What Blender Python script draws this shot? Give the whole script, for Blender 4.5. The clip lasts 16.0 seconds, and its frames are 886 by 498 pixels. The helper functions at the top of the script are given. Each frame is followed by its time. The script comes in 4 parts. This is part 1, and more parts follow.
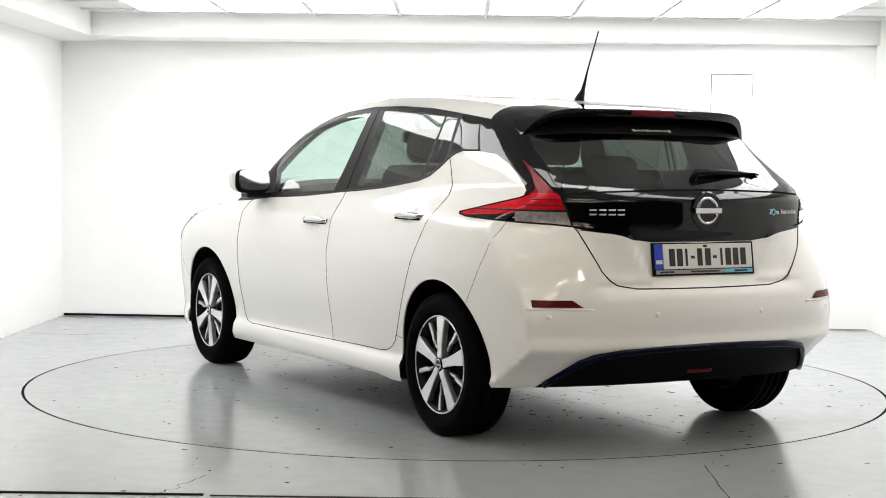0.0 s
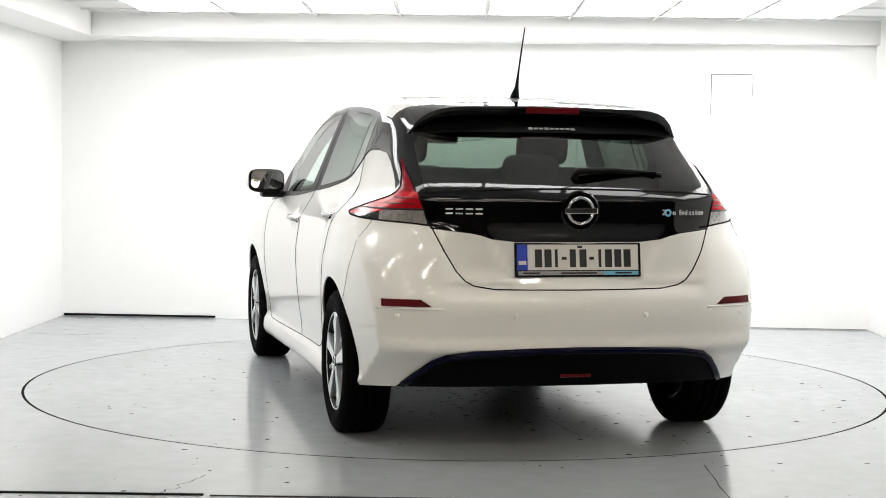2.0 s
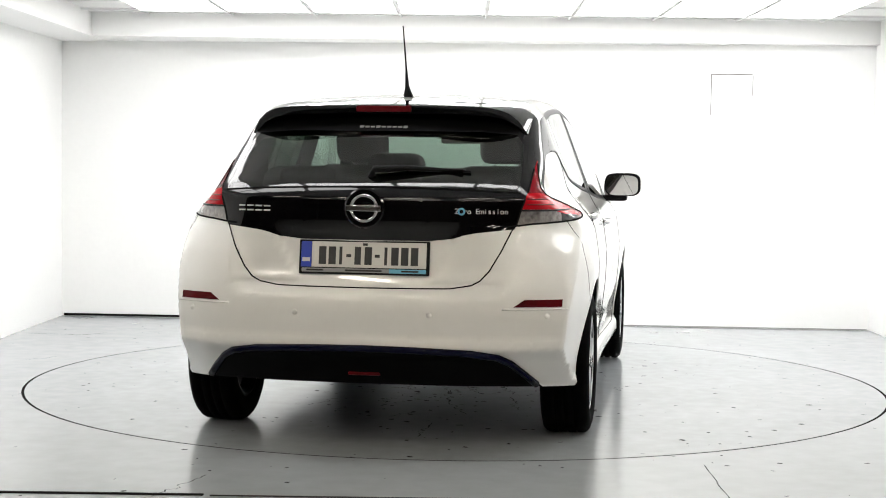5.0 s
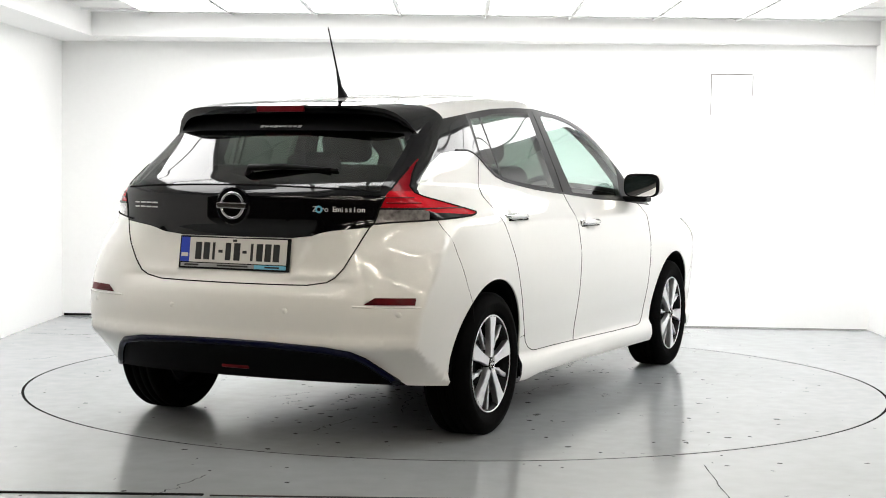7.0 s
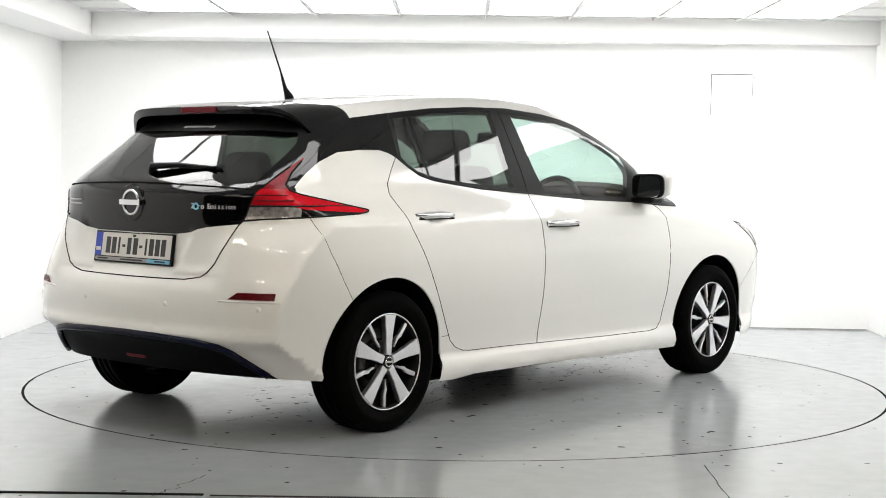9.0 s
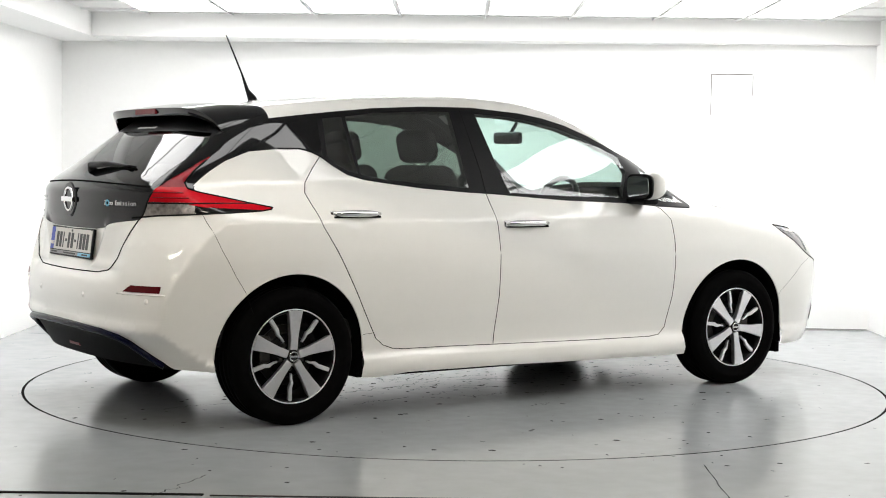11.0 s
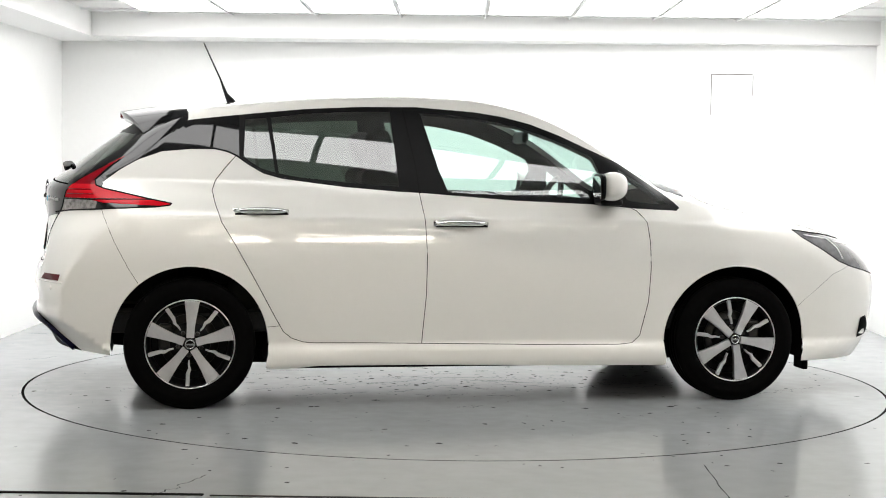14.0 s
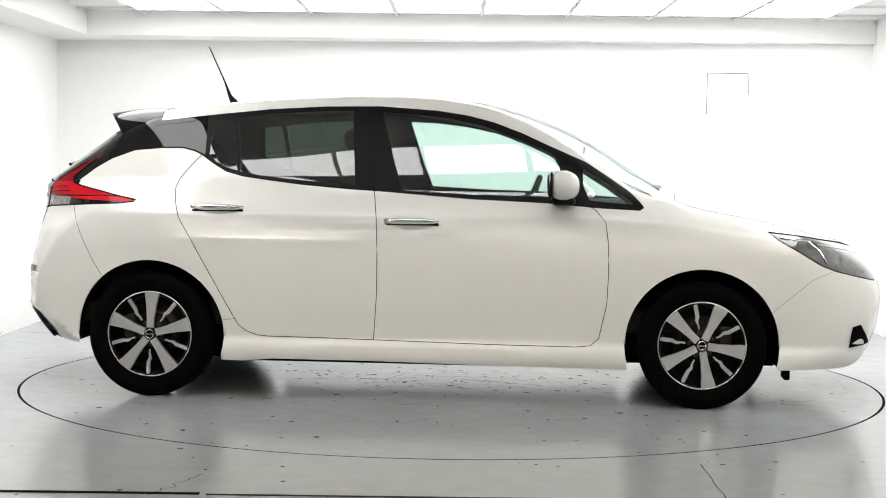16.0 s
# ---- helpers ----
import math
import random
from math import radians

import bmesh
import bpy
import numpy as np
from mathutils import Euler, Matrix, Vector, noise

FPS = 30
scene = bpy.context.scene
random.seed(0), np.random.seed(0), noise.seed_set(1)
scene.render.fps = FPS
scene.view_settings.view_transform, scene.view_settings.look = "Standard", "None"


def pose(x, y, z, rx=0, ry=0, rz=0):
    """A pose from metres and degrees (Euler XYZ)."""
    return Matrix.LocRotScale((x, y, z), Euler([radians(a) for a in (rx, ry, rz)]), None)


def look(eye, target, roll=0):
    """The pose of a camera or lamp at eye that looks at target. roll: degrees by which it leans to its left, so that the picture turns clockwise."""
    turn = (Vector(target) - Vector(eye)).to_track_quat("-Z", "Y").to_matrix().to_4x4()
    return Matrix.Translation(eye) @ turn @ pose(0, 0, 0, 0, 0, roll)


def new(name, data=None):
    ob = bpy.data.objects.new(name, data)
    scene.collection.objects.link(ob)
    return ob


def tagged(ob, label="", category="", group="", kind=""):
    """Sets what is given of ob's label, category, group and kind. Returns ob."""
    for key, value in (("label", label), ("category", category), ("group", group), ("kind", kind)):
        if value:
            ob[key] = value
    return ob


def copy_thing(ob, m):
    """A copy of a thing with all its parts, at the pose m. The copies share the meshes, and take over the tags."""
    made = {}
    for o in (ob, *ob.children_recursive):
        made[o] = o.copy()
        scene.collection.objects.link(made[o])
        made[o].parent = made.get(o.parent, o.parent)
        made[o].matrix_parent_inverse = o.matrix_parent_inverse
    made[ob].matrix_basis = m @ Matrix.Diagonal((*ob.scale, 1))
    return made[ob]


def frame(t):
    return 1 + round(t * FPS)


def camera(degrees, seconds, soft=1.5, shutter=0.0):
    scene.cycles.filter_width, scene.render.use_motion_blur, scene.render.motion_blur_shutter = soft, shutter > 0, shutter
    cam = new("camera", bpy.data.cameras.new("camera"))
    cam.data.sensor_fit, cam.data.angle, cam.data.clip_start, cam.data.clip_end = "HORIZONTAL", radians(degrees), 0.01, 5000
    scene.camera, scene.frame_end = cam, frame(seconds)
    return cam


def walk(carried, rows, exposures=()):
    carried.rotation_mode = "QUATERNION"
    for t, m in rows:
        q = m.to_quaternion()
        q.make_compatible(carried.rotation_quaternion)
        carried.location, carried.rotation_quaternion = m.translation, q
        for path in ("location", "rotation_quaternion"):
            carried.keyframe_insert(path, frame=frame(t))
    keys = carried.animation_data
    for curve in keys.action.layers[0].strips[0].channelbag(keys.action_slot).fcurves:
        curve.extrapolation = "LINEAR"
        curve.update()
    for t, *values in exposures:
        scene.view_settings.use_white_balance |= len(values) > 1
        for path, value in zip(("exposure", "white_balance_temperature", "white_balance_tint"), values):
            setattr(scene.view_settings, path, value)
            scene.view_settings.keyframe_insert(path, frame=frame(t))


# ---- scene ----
# A white photo booth: a hatchback turns on a turntable before a camera that stands still.
EYE = Vector((0.0, -8.2944, 1.1655))


def aim(pan=0.0, tilt=0.0):
    """The camera's pose, panned to its right and tilted up by so many degrees."""
    p, y = radians(-3.1254 + tilt), radians(-0.4926 + pan)
    way = Vector((math.sin(y) * math.cos(p), math.cos(y) * math.cos(p), math.sin(p)))
    return look(EYE, EYE + way, 0.685)


cam = camera(31.98, 16.0, soft=1.0)
walk(cam, [(0, aim()), (8, aim()), (15.5, aim()), (15.7, aim(.035, -.01)), (15.9, aim(.125, -.036)), (16.0, aim(.15, -.042))])

# ---- light ----
world = bpy.data.worlds.new("world")
scene.world = world
world.use_nodes = True
world.node_tree.nodes["Background"].inputs[0].default_value = (.9, .95, 1, 1)
world.node_tree.nodes["Background"].inputs[1].default_value = 0.3
PANEL_LIGHT = 6.7
BATTEN_LIGHT = 60.0
scene.view_settings.exposure = 0.0


# ---- materials ----
def material(name, colour, rough=.5, metal=0.0, coat=0.0, noise_scale=0, vary=.08, bump=0.0, rough_vary=0.0, spec=.5):
    """A principled material whose colour, gloss and relief vary at two scales."""
    m = bpy.data.materials.new(name)
    m.use_nodes = True
    n, l = m.node_tree.nodes, m.node_tree.links
    b = n["Principled BSDF"]
    b.inputs["Base Color"].default_value = (*colour, 1)
    b.inputs["Roughness"].default_value = rough
    b.inputs["Metallic"].default_value = metal
    b.inputs["Coat Weight"].default_value = coat
    b.inputs["Coat Roughness"].default_value = .03
    b.inputs["Specular IOR Level"].default_value = spec
    if noise_scale:
        where = n.new("ShaderNodeTexCoord")
        fine, broad = n.new("ShaderNodeTexNoise"), n.new("ShaderNodeTexNoise")
        fine.inputs["Scale"].default_value, broad.inputs["Scale"].default_value = noise_scale, noise_scale / 14
        fine.inputs["Detail"].default_value, broad.inputs["Detail"].default_value = 6, 4
        both = n.new("ShaderNodeMath")
        both.operation = "MULTIPLY_ADD"
        both.inputs[1].default_value = .5
        half = n.new("ShaderNodeMath")
        half.operation = "MULTIPLY"
        half.inputs[1].default_value = .5
        for t in (fine, broad):
            l.new(where.outputs["Object"], t.inputs["Vector"])
        l.new(broad.outputs["Fac"], half.inputs[0])
        l.new(fine.outputs["Fac"], both.inputs[0])
        l.new(half.outputs[0], both.inputs[2])
        ramp = n.new("ShaderNodeValToRGB")
        ramp.color_ramp.elements[0].position, ramp.color_ramp.elements[1].position = .3, .7
        ramp.color_ramp.elements[0].color = (*[c * (1 - vary) for c in colour], 1)
        ramp.color_ramp.elements[1].color = (*[min(1, c * (1 + vary)) for c in colour], 1)
        l.new(both.outputs[0], ramp.inputs[0])
        l.new(ramp.outputs[0], b.inputs["Base Color"])
        if rough_vary:
            span = n.new("ShaderNodeMapRange")
            span.inputs["From Min"].default_value, span.inputs["From Max"].default_value = .3, .7
            span.inputs["To Min"].default_value, span.inputs["To Max"].default_value = rough - rough_vary, rough + rough_vary
            l.new(both.outputs[0], span.inputs[0])
            l.new(span.outputs[0], b.inputs["Roughness"])
        if bump:
            relief = n.new("ShaderNodeBump")
            relief.inputs["Strength"].default_value, relief.inputs["Distance"].default_value = bump, .004
            l.new(fine.outputs["Fac"], relief.inputs["Height"])
            l.new(relief.outputs[0], b.inputs["Normal"])
    return m


def glass(name, tint, gloss=1.0):
    """Thin tinted glass: clear through, a mirror by its Fresnel gloss."""
    m = bpy.data.materials.new(name)
    m.use_nodes = True
    n, l = m.node_tree.nodes, m.node_tree.links
    n.remove(n["Principled BSDF"])
    clear, mirror, mix, facing, power, amount = (n.new("ShaderNode" + k) for k in ("BsdfTransparent", "BsdfGlossy", "MixShader", "LayerWeight", "Math", "Math"))
    clear.inputs[0].default_value = (*tint, 1)
    mirror.inputs["Color"].default_value = (gloss, gloss, gloss, 1)
    mirror.inputs["Roughness"].default_value = .005
    facing.inputs[0].default_value = .5
    power.operation, power.inputs[1].default_value = "POWER", 5
    amount.operation, amount.inputs[1].default_value, amount.inputs[2].default_value = "MULTIPLY_ADD", .92, .08
    l.new(facing.outputs["Facing"], power.inputs[0])
    l.new(power.outputs[0], amount.inputs[0])
    l.new(amount.outputs[0], mix.inputs[0])
    l.new(clear.outputs[0], mix.inputs[1])
    l.new(mirror.outputs[0], mix.inputs[2])
    l.new(mix.outputs[0], n["Material Output"].inputs[0])
    return m


def glowing(name, colour, strength):
    m = bpy.data.materials.new(name)
    m.use_nodes = True
    b = m.node_tree.nodes["Principled BSDF"]
    b.inputs["Base Color"].default_value = (.8, .8, .8, 1)
    b.inputs["Emission Color"].default_value = (*colour, 1)
    b.inputs["Emission Strength"].default_value = strength
    return m


M_WALL = material("wall_paint", (.88, .88, .87), .6, noise_scale=30, vary=.015, bump=.08)
M_FLOOR = material("grey_floor_paint", (.335, .352, .364), .18, noise_scale=9, vary=.06, rough_vary=.03)
M_DISC = material("turntable_paint", (.33, .348, .36), .165, noise_scale=11, vary=.07, rough_vary=.04)
M_TILE = material("ceiling_tile", (.78, .78, .77), .8, noise_scale=60, vary=.03, bump=.1)
M_HALL = material("hall_wall", (.035, .029, .024), .7, noise_scale=8, vary=.1)
M_GRID = material("ceiling_grid", (.8, .8, .8), .5)
M_LIGHT = glowing("luminous_panel", (1, .992, .983), PANEL_LIGHT)
M_BATTEN = glowing("batten_glow", (1, .91, .78), BATTEN_LIGHT)
M_GAP = material("dark_gap", (.012, .012, .012), .9, spec=0.0)
M_MARK = material("scuff", (.035, .035, .035), .9, noise_scale=40, vary=.3, spec=0.0)
M_PAINT = material("pearl_white_paint", (.77, .76, .725), .35, coat=1.0, noise_scale=400, vary=.012)
M_BLACK = material("gloss_black", (.0015, .0015, .002), .1, coat=.9, noise_scale=300, vary=.1, spec=0.0)
M_TRIM = material("matt_black_trim", (.003, .003, .0035), .4, spec=.14, noise_scale=200, vary=.15)
M_PLASTIC = material("black_plastic", (.002, .002, .0024), .55, spec=.05, noise_scale=150, vary=.2, bump=.1)
M_BLUE = material("dark_blue_trim", (.0015, .002, .012), .25, spec=.06, coat=.15, noise_scale=100, vary=.1)
M_RUBBER = material("tyre_rubber", (.002, .002, .002), .75, spec=.03, noise_scale=60, vary=.25, bump=.2)
M_ALLOY = material("machined_alloy", (.74, .74, .75), .38, metal=1.0, noise_scale=90, vary=.06)
M_DARK_ALLOY = material("black_alloy", (.003, .003, .0035), .35, spec=.12, noise_scale=80, vary=.2)
M_CHROME = material("chrome", (.7, .7, .7), .12, metal=1.0, noise_scale=50, vary=.03)
M_SILVER = material("satin_silver", (.62, .62, .63), .35, metal=.2, noise_scale=60, vary=.04)
M_STEEL = material("brake_steel", (.05, .048, .046), .4, metal=1.0, noise_scale=60, vary=.2)
M_RED = material("red_lamp", (.46, .005, .012), .2, spec=.08, coat=.1, noise_scale=120, vary=.15)
M_DEEPRED = material("deep_red_lamp", (.2, .003, .008), .18, spec=.1, coat=.12, noise_scale=120, vary=.15)
M_DARKRED = material("dark_red_reflector", (.1, .003, .006), .3, spec=.15, coat=.08, noise_scale=300, vary=.25)
M_CLEAR = material("clear_lamp", (.24, .22, .21), .15, coat=1.0, noise_scale=45, vary=.75)
M_HEAD = material("headlamp", (.10, .10, .105), .1, coat=1.0, noise_scale=25, vary=.6)
M_CABIN = material("cabin_dark", (.009, .009, .01), .8, noise_scale=60, vary=.25)
M_LINER = material("headliner", (.014, .014, .014), .9, noise_scale=60, vary=.15)
M_SEAT = material("seat_fabric", (.009, .009, .01), .85, noise_scale=120, vary=.3, bump=.2)
M_GLASS = glass("window_glass", (.68, .81, .765))
M_PRIVACY = glass("privacy_glass", (.19, .235, .2))
M_SIDE = glass("side_privacy_glass", (.15, .185, .16))
M_WHITE = material("plate_white", (.62, .60, .56), .35, noise_scale=80, vary=.03)
M_INK = material("plate_ink", (.015, .015, .015), .4)
M_PLATEBLUE = material("plate_blue", (.02, .05, .42), .35)
M_LIGHTBLUE = material("light_blue", (.15, .45, .62), .35)
M_GREY = material("sticker_grey", (.28, .28, .28), .5)
M_MIRROR = material("mirror_glass", (.85, .86, .86), .02, metal=1.0)


# ---- mesh helpers ----
def finish(bm, name, mat, parent=None, label="", smooth=True):
    me = bpy.data.meshes.new(name)
    bm.to_mesh(me)
    bm.free()
    me.materials.append(mat)
    if smooth:
        for p in me.polygons:
            p.use_smooth = True
    ob = new(name, me)
    if parent:
        ob.parent = parent
    if label:
        tagged(ob, label)
    return ob


def part(name, bm, mat, parent, label="", smooth=False):
    return finish(bm, name, mat, parent, label, smooth)


def box(centre, size, bevel=0.0, segments=2, turn=None, bm=None):
    bm = bm or bmesh.new()
    m = Matrix.Translation(centre) @ (turn or Matrix()) @ Matrix.Diagonal((*size, 1))
    made = bmesh.ops.create_cube(bm, size=1, matrix=m)
    if bevel:
        edges = list({e for v in made["verts"] for e in v.link_edges})
        bmesh.ops.bevel(bm, geom=edges, offset=bevel, segments=segments, affect="EDGES", profile=.5)
    return bm


def prism(outline, low, high, plane="xz", bm=None):
    """An outline in a plane, given depth along the third axis."""
    bm = bm or bmesh.new()
    put = {"xz": lambda a, b, c: (a, c, b), "yz": lambda a, b, c: (c, a, b), "xy": lambda a, b, c: (a, b, c)}[plane]
    lo = [bm.verts.new(put(a, b, low)) for a, b in outline]
    hi = [bm.verts.new(put(a, b, high)) for a, b in outline]
    bm.faces.new(lo)
    bm.faces.new(hi[::-1])
    for i in range(len(lo)):
        j = (i + 1) % len(lo)
        bm.faces.new((lo[i], hi[i], hi[j], lo[j]))
    bmesh.ops.recalc_face_normals(bm, faces=bm.faces)
    return bm


def tube(points, radius, sides=8, closed=False, bm=None, flat=1.0):
    """A round bar along points."""
    bm = bm or bmesh.new()
    pts = [Vector(p) for p in points]
    rings, n = [], len(pts)
    for i, p in enumerate(pts):
        a = pts[(i - 1) % n] if closed or i else p
        b = pts[(i + 1) % n] if closed or i < n - 1 else p
        d = (b - a).normalized()
        u = d.cross(Vector((0, 0, 1)))
        u = (u if u.length > .05 else d.cross(Vector((0, 1, 0)))).normalized()
        w = d.cross(u)
        r = radius[i] if isinstance(radius, (list, tuple)) else radius
        rings.append([bm.verts.new(p + r * (math.cos(t) * u + flat * math.sin(t) * w)) for t in (k * math.tau / sides for k in range(sides))])
    for i in range(n if closed else n - 1):
        for k in range(sides):
            bm.faces.new((rings[i][k], rings[i][(k + 1) % sides], rings[(i + 1) % n][(k + 1) % sides], rings[(i + 1) % n][k]))
    if not closed:
        bm.faces.new(rings[0][::-1])
        bm.faces.new(rings[-1])
    bmesh.ops.recalc_face_normals(bm, faces=bm.faces)
    return bm


def lathe(profile, sides=64, bm=None, closed=False):
    """Turns (radius, y) pairs about the y axis."""
    bm = bm or bmesh.new()
    rings = [[bm.verts.new((r * math.cos(t), y, r * math.sin(t))) for t in (k * math.tau / sides for k in range(sides))] for r, y in profile]
    n = len(rings)
    for i in range(n if closed else n - 1):
        for k in range(sides):
            bm.faces.new((rings[i][k], rings[i][(k + 1) % sides], rings[(i + 1) % n][(k + 1) % sides], rings[(i + 1) % n][k]))
    bmesh.ops.recalc_face_normals(bm, faces=bm.faces)
    return bm


def empty(name, label, category, group="", kind="", at=(0, 0, 0)):
    ob = new(name)
    ob.location = at
    return tagged(ob, label, category, group, kind)


def writing(text, size, depth, m, mat, parent, name):
    """Letters as a mesh, flat in their own x-y plane, at the pose m."""
    cu = bpy.data.curves.new(name, "FONT")
    cu.body, cu.size, cu.extrude, cu.align_x, cu.align_y = text, size, depth, "CENTER", "CENTER"
    ob = bpy.data.objects.new(name, cu)
    me = bpy.data.meshes.new_from_object(ob)
    bpy.data.objects.remove(ob)
    me.transform(m)
    me.materials.append(mat)
    made = new(name, me)
    made.parent = parent
    return made


# ---- the booth ----
def wall_line(x):
    return 3.075 - .0595 * x


CEIL, BEAM = 2.2, 2.052


def slab(name, outline, low, high, mat, label, plane="xy", category="wall"):
    ob = finish(prism(outline, low, high, plane), name, mat, smooth=False)
    return tagged(ob, label, category, kind="structure")


def booth():
    yl, yr = wall_line(-2.955), wall_line(3.0)
    # the floor with a round hole for the turntable
    bm = bmesh.new()
    n = 144
    inner = [bm.verts.new((2.2575 * math.cos(k * math.tau / n), 2.2575 * math.sin(k * math.tau / n), 0)) for k in range(n)]
    outer = []
    for k in range(n):
        c, s = math.cos(k * math.tau / n), math.sin(k * math.tau / n)
        r = 16 / max(abs(c), abs(s))
        outer.append(bm.verts.new((c * r, s * r, 0)))
    for k in range(n):
        j = (k + 1) % n
        bm.faces.new((inner[k], outer[k], outer[j], inner[j]))
    low = [bm.verts.new((v.co.x, v.co.y, -.06)) for v in inner]
    for k in range(n):
        j = (k + 1) % n
        bm.faces.new((inner[j], low[j], low[k], inner[k]))
    bm.faces.new(low)
    bmesh.ops.recalc_face_normals(bm, faces=bm.faces)
    tagged(finish(bm, "floor", M_FLOOR, smooth=False), "smooth grey painted concrete floor with scuffs and specks", "floor", kind="structure")
    slab("wall_back", [(-3.2, wall_line(-3.2)), (3.3, wall_line(3.3)), (3.3, wall_line(3.3) + .15), (-3.2, wall_line(-3.2) + .15)], 0, 2.6, M_WALL, "plain white painted back wall of the photo booth")
    slab("wall_left", [(-2.955, yl), (-3.105, yl + .1), (-3.105, -2.9), (-2.985, -2.9)], 0, 2.6, M_WALL, "plain white painted side wall of the booth")
    slab("wall_right", [(3.0, yr), (3.15, yr + .1), (3.15, -2.9), (3.02, -2.9)], 0, 2.6, M_WALL, "plain white painted side wall of the booth")
    # boxed-in beams under the ceiling
    slab("beam_back", [(-2.61, 2.735), (3.0, 2.8), (3.0, wall_line(3.0)), (-2.61, wall_line(-2.61))], BEAM, CEIL + .1, M_WALL, "white boxed-in beam along the top of the back wall", category="beam")
    slab("beam_left", [(-2.955, yl), (-2.985, -2.9), (-2.64, -2.9), (-2.61, yl)], BEAM - .002, CEIL + .1, M_WALL, "white boxed-in beam along the top of the side wall", category="beam")
    # the hall behind the camera closes the place
    slab("ceiling_hall", [(-8, -2.9), (8, -2.9), (8, -15), (-8, -15)], 3.4, 3.5, M_HALL, "plain beige ceiling of the hall", category="ceiling")
    slab("wall_hall_back", [(-8, -15), (8, -15), (8, -15.2), (-8, -15.2)], 0, 3.5, M_HALL, "plain beige wall of the hall")
    slab("wall_hall_left", [(-8.2, -15.2), (-8, -15.2), (-8, -2.7), (-8.2, -2.7)], 0, 3.5, M_HALL, "plain beige wall of the hall")
    slab("wall_hall_right", [(8, -15.2), (8.2, -15.2), (8.2, -2.7), (8, -2.7)], 0, 3.5, M_HALL, "plain beige wall of the hall")
    slab("wall_front_left", [(-8, -2.9), (-2.99, -2.9), (-2.99, -2.75), (-8, -2.75)], 0, 3.5, M_HALL, "plain wall beside the booth's opening")
    slab("wall_front_right", [(3.03, -2.9), (8, -2.9), (8, -2.75), (3.03, -2.75)], 0, 3.5, M_HALL, "plain wall beside the booth's opening")
    slab("wall_front_top", [(-2.99, -2.9), (3.03, -2.9), (3.03, -2.8), (-2.99, -2.8)], CEIL, 3.5, M_HALL, "plain wall above the booth's opening")


def ceiling_booth():
    """White tiles in a grid; the luminous panels form a frame round the booth."""
    bm = bmesh.new()
    box((0, .2, CEIL + .05), (6.3, 6.4, .06), bm=bm)
    tagged(finish(bm, "ceiling", M_TILE, smooth=False), "white suspended ceiling of square tiles", "ceiling", kind="structure")
    step, x0, y0 = .5962, -2.2, 2.43
    grid = bmesh.new()
    for i in range(10):
        x = x0 + (i - 1) * step
        box((x, .2, CEIL + .012), (.014, 6.2, .016), bm=grid)
    for j in range(9):
        y = y0 - j * step
        box((.15, y, CEIL + .0125), (6.0, .014, .016), bm=grid)
    tagged(finish(grid, "ceiling_grid", M_GRID, smooth=False), "thin white metal grid of the suspended ceiling", "ceiling grid", kind="structure")
    def panel(deep):
        lamp = empty("ceiling_light", "square luminous ceiling panel, glowing white" if deep > .5 else "narrow luminous ceiling panel, glowing white", "ceiling light", "luminous ceiling panels")
        part("diffuser", box((0, 0, 0), (step - .036, deep - .036, .008), .002), M_LIGHT, lamp)
        fr = bmesh.new()
        for s in (-1, 1):
            box((s * (step / 2 - .0125), 0, 0), (.011, deep - .014, .012), bm=fr)
            box((0, s * (deep / 2 - .0125), 0), (step - .037, .011, .012), bm=fr)
        part("frame", fr, M_GRID, lamp)
        return lamp

    spots = [(i, j) for i in range(8) for j in range(7) if j in (0, 1) or i in (0, 7)]
    whole, narrow = panel(step), panel(step / 2)
    for k, (i, j) in enumerate(spots):
        m = pose(x0 + (i + .5) * step, y0 - (j + .5) * step, CEIL + .004)
        if k == 0:
            whole.matrix_basis = m
        else:
            copy_thing(whole, m)
    for i in range(8):
        m = pose(x0 + (i + .5) * step, y0 - 7.25 * step, CEIL + .004)
        if i == 0:
            narrow.matrix_basis = m
        else:
            copy_thing(narrow, m)


def hall_lights():
    """Rows of warm batten lamps under the hall's ceiling; the car's flanks mirror them."""
    lamp = empty("batten_lamp", "long warm white batten lamp under the hall ceiling", "ceiling lamp", "batten lamps of the hall")
    part("tube", box((0, 0, -.05), (1.5, .07, .02), .006), M_BATTEN, lamp, "glowing tube")
    part("housing", box((0, 0, -.02), (1.54, .12, .04), .004), M_GRID, lamp, "white housing")
    first = True
    for y in (-4.7, -7.4, -9.6, -12.0):
        for x in (-3.6, -1.2, 1.2, 3.6):
            m = pose(x, y, 3.4)
            if first:
                lamp.matrix_basis = m
                first = False
            else:
                copy_thing(lamp, m)


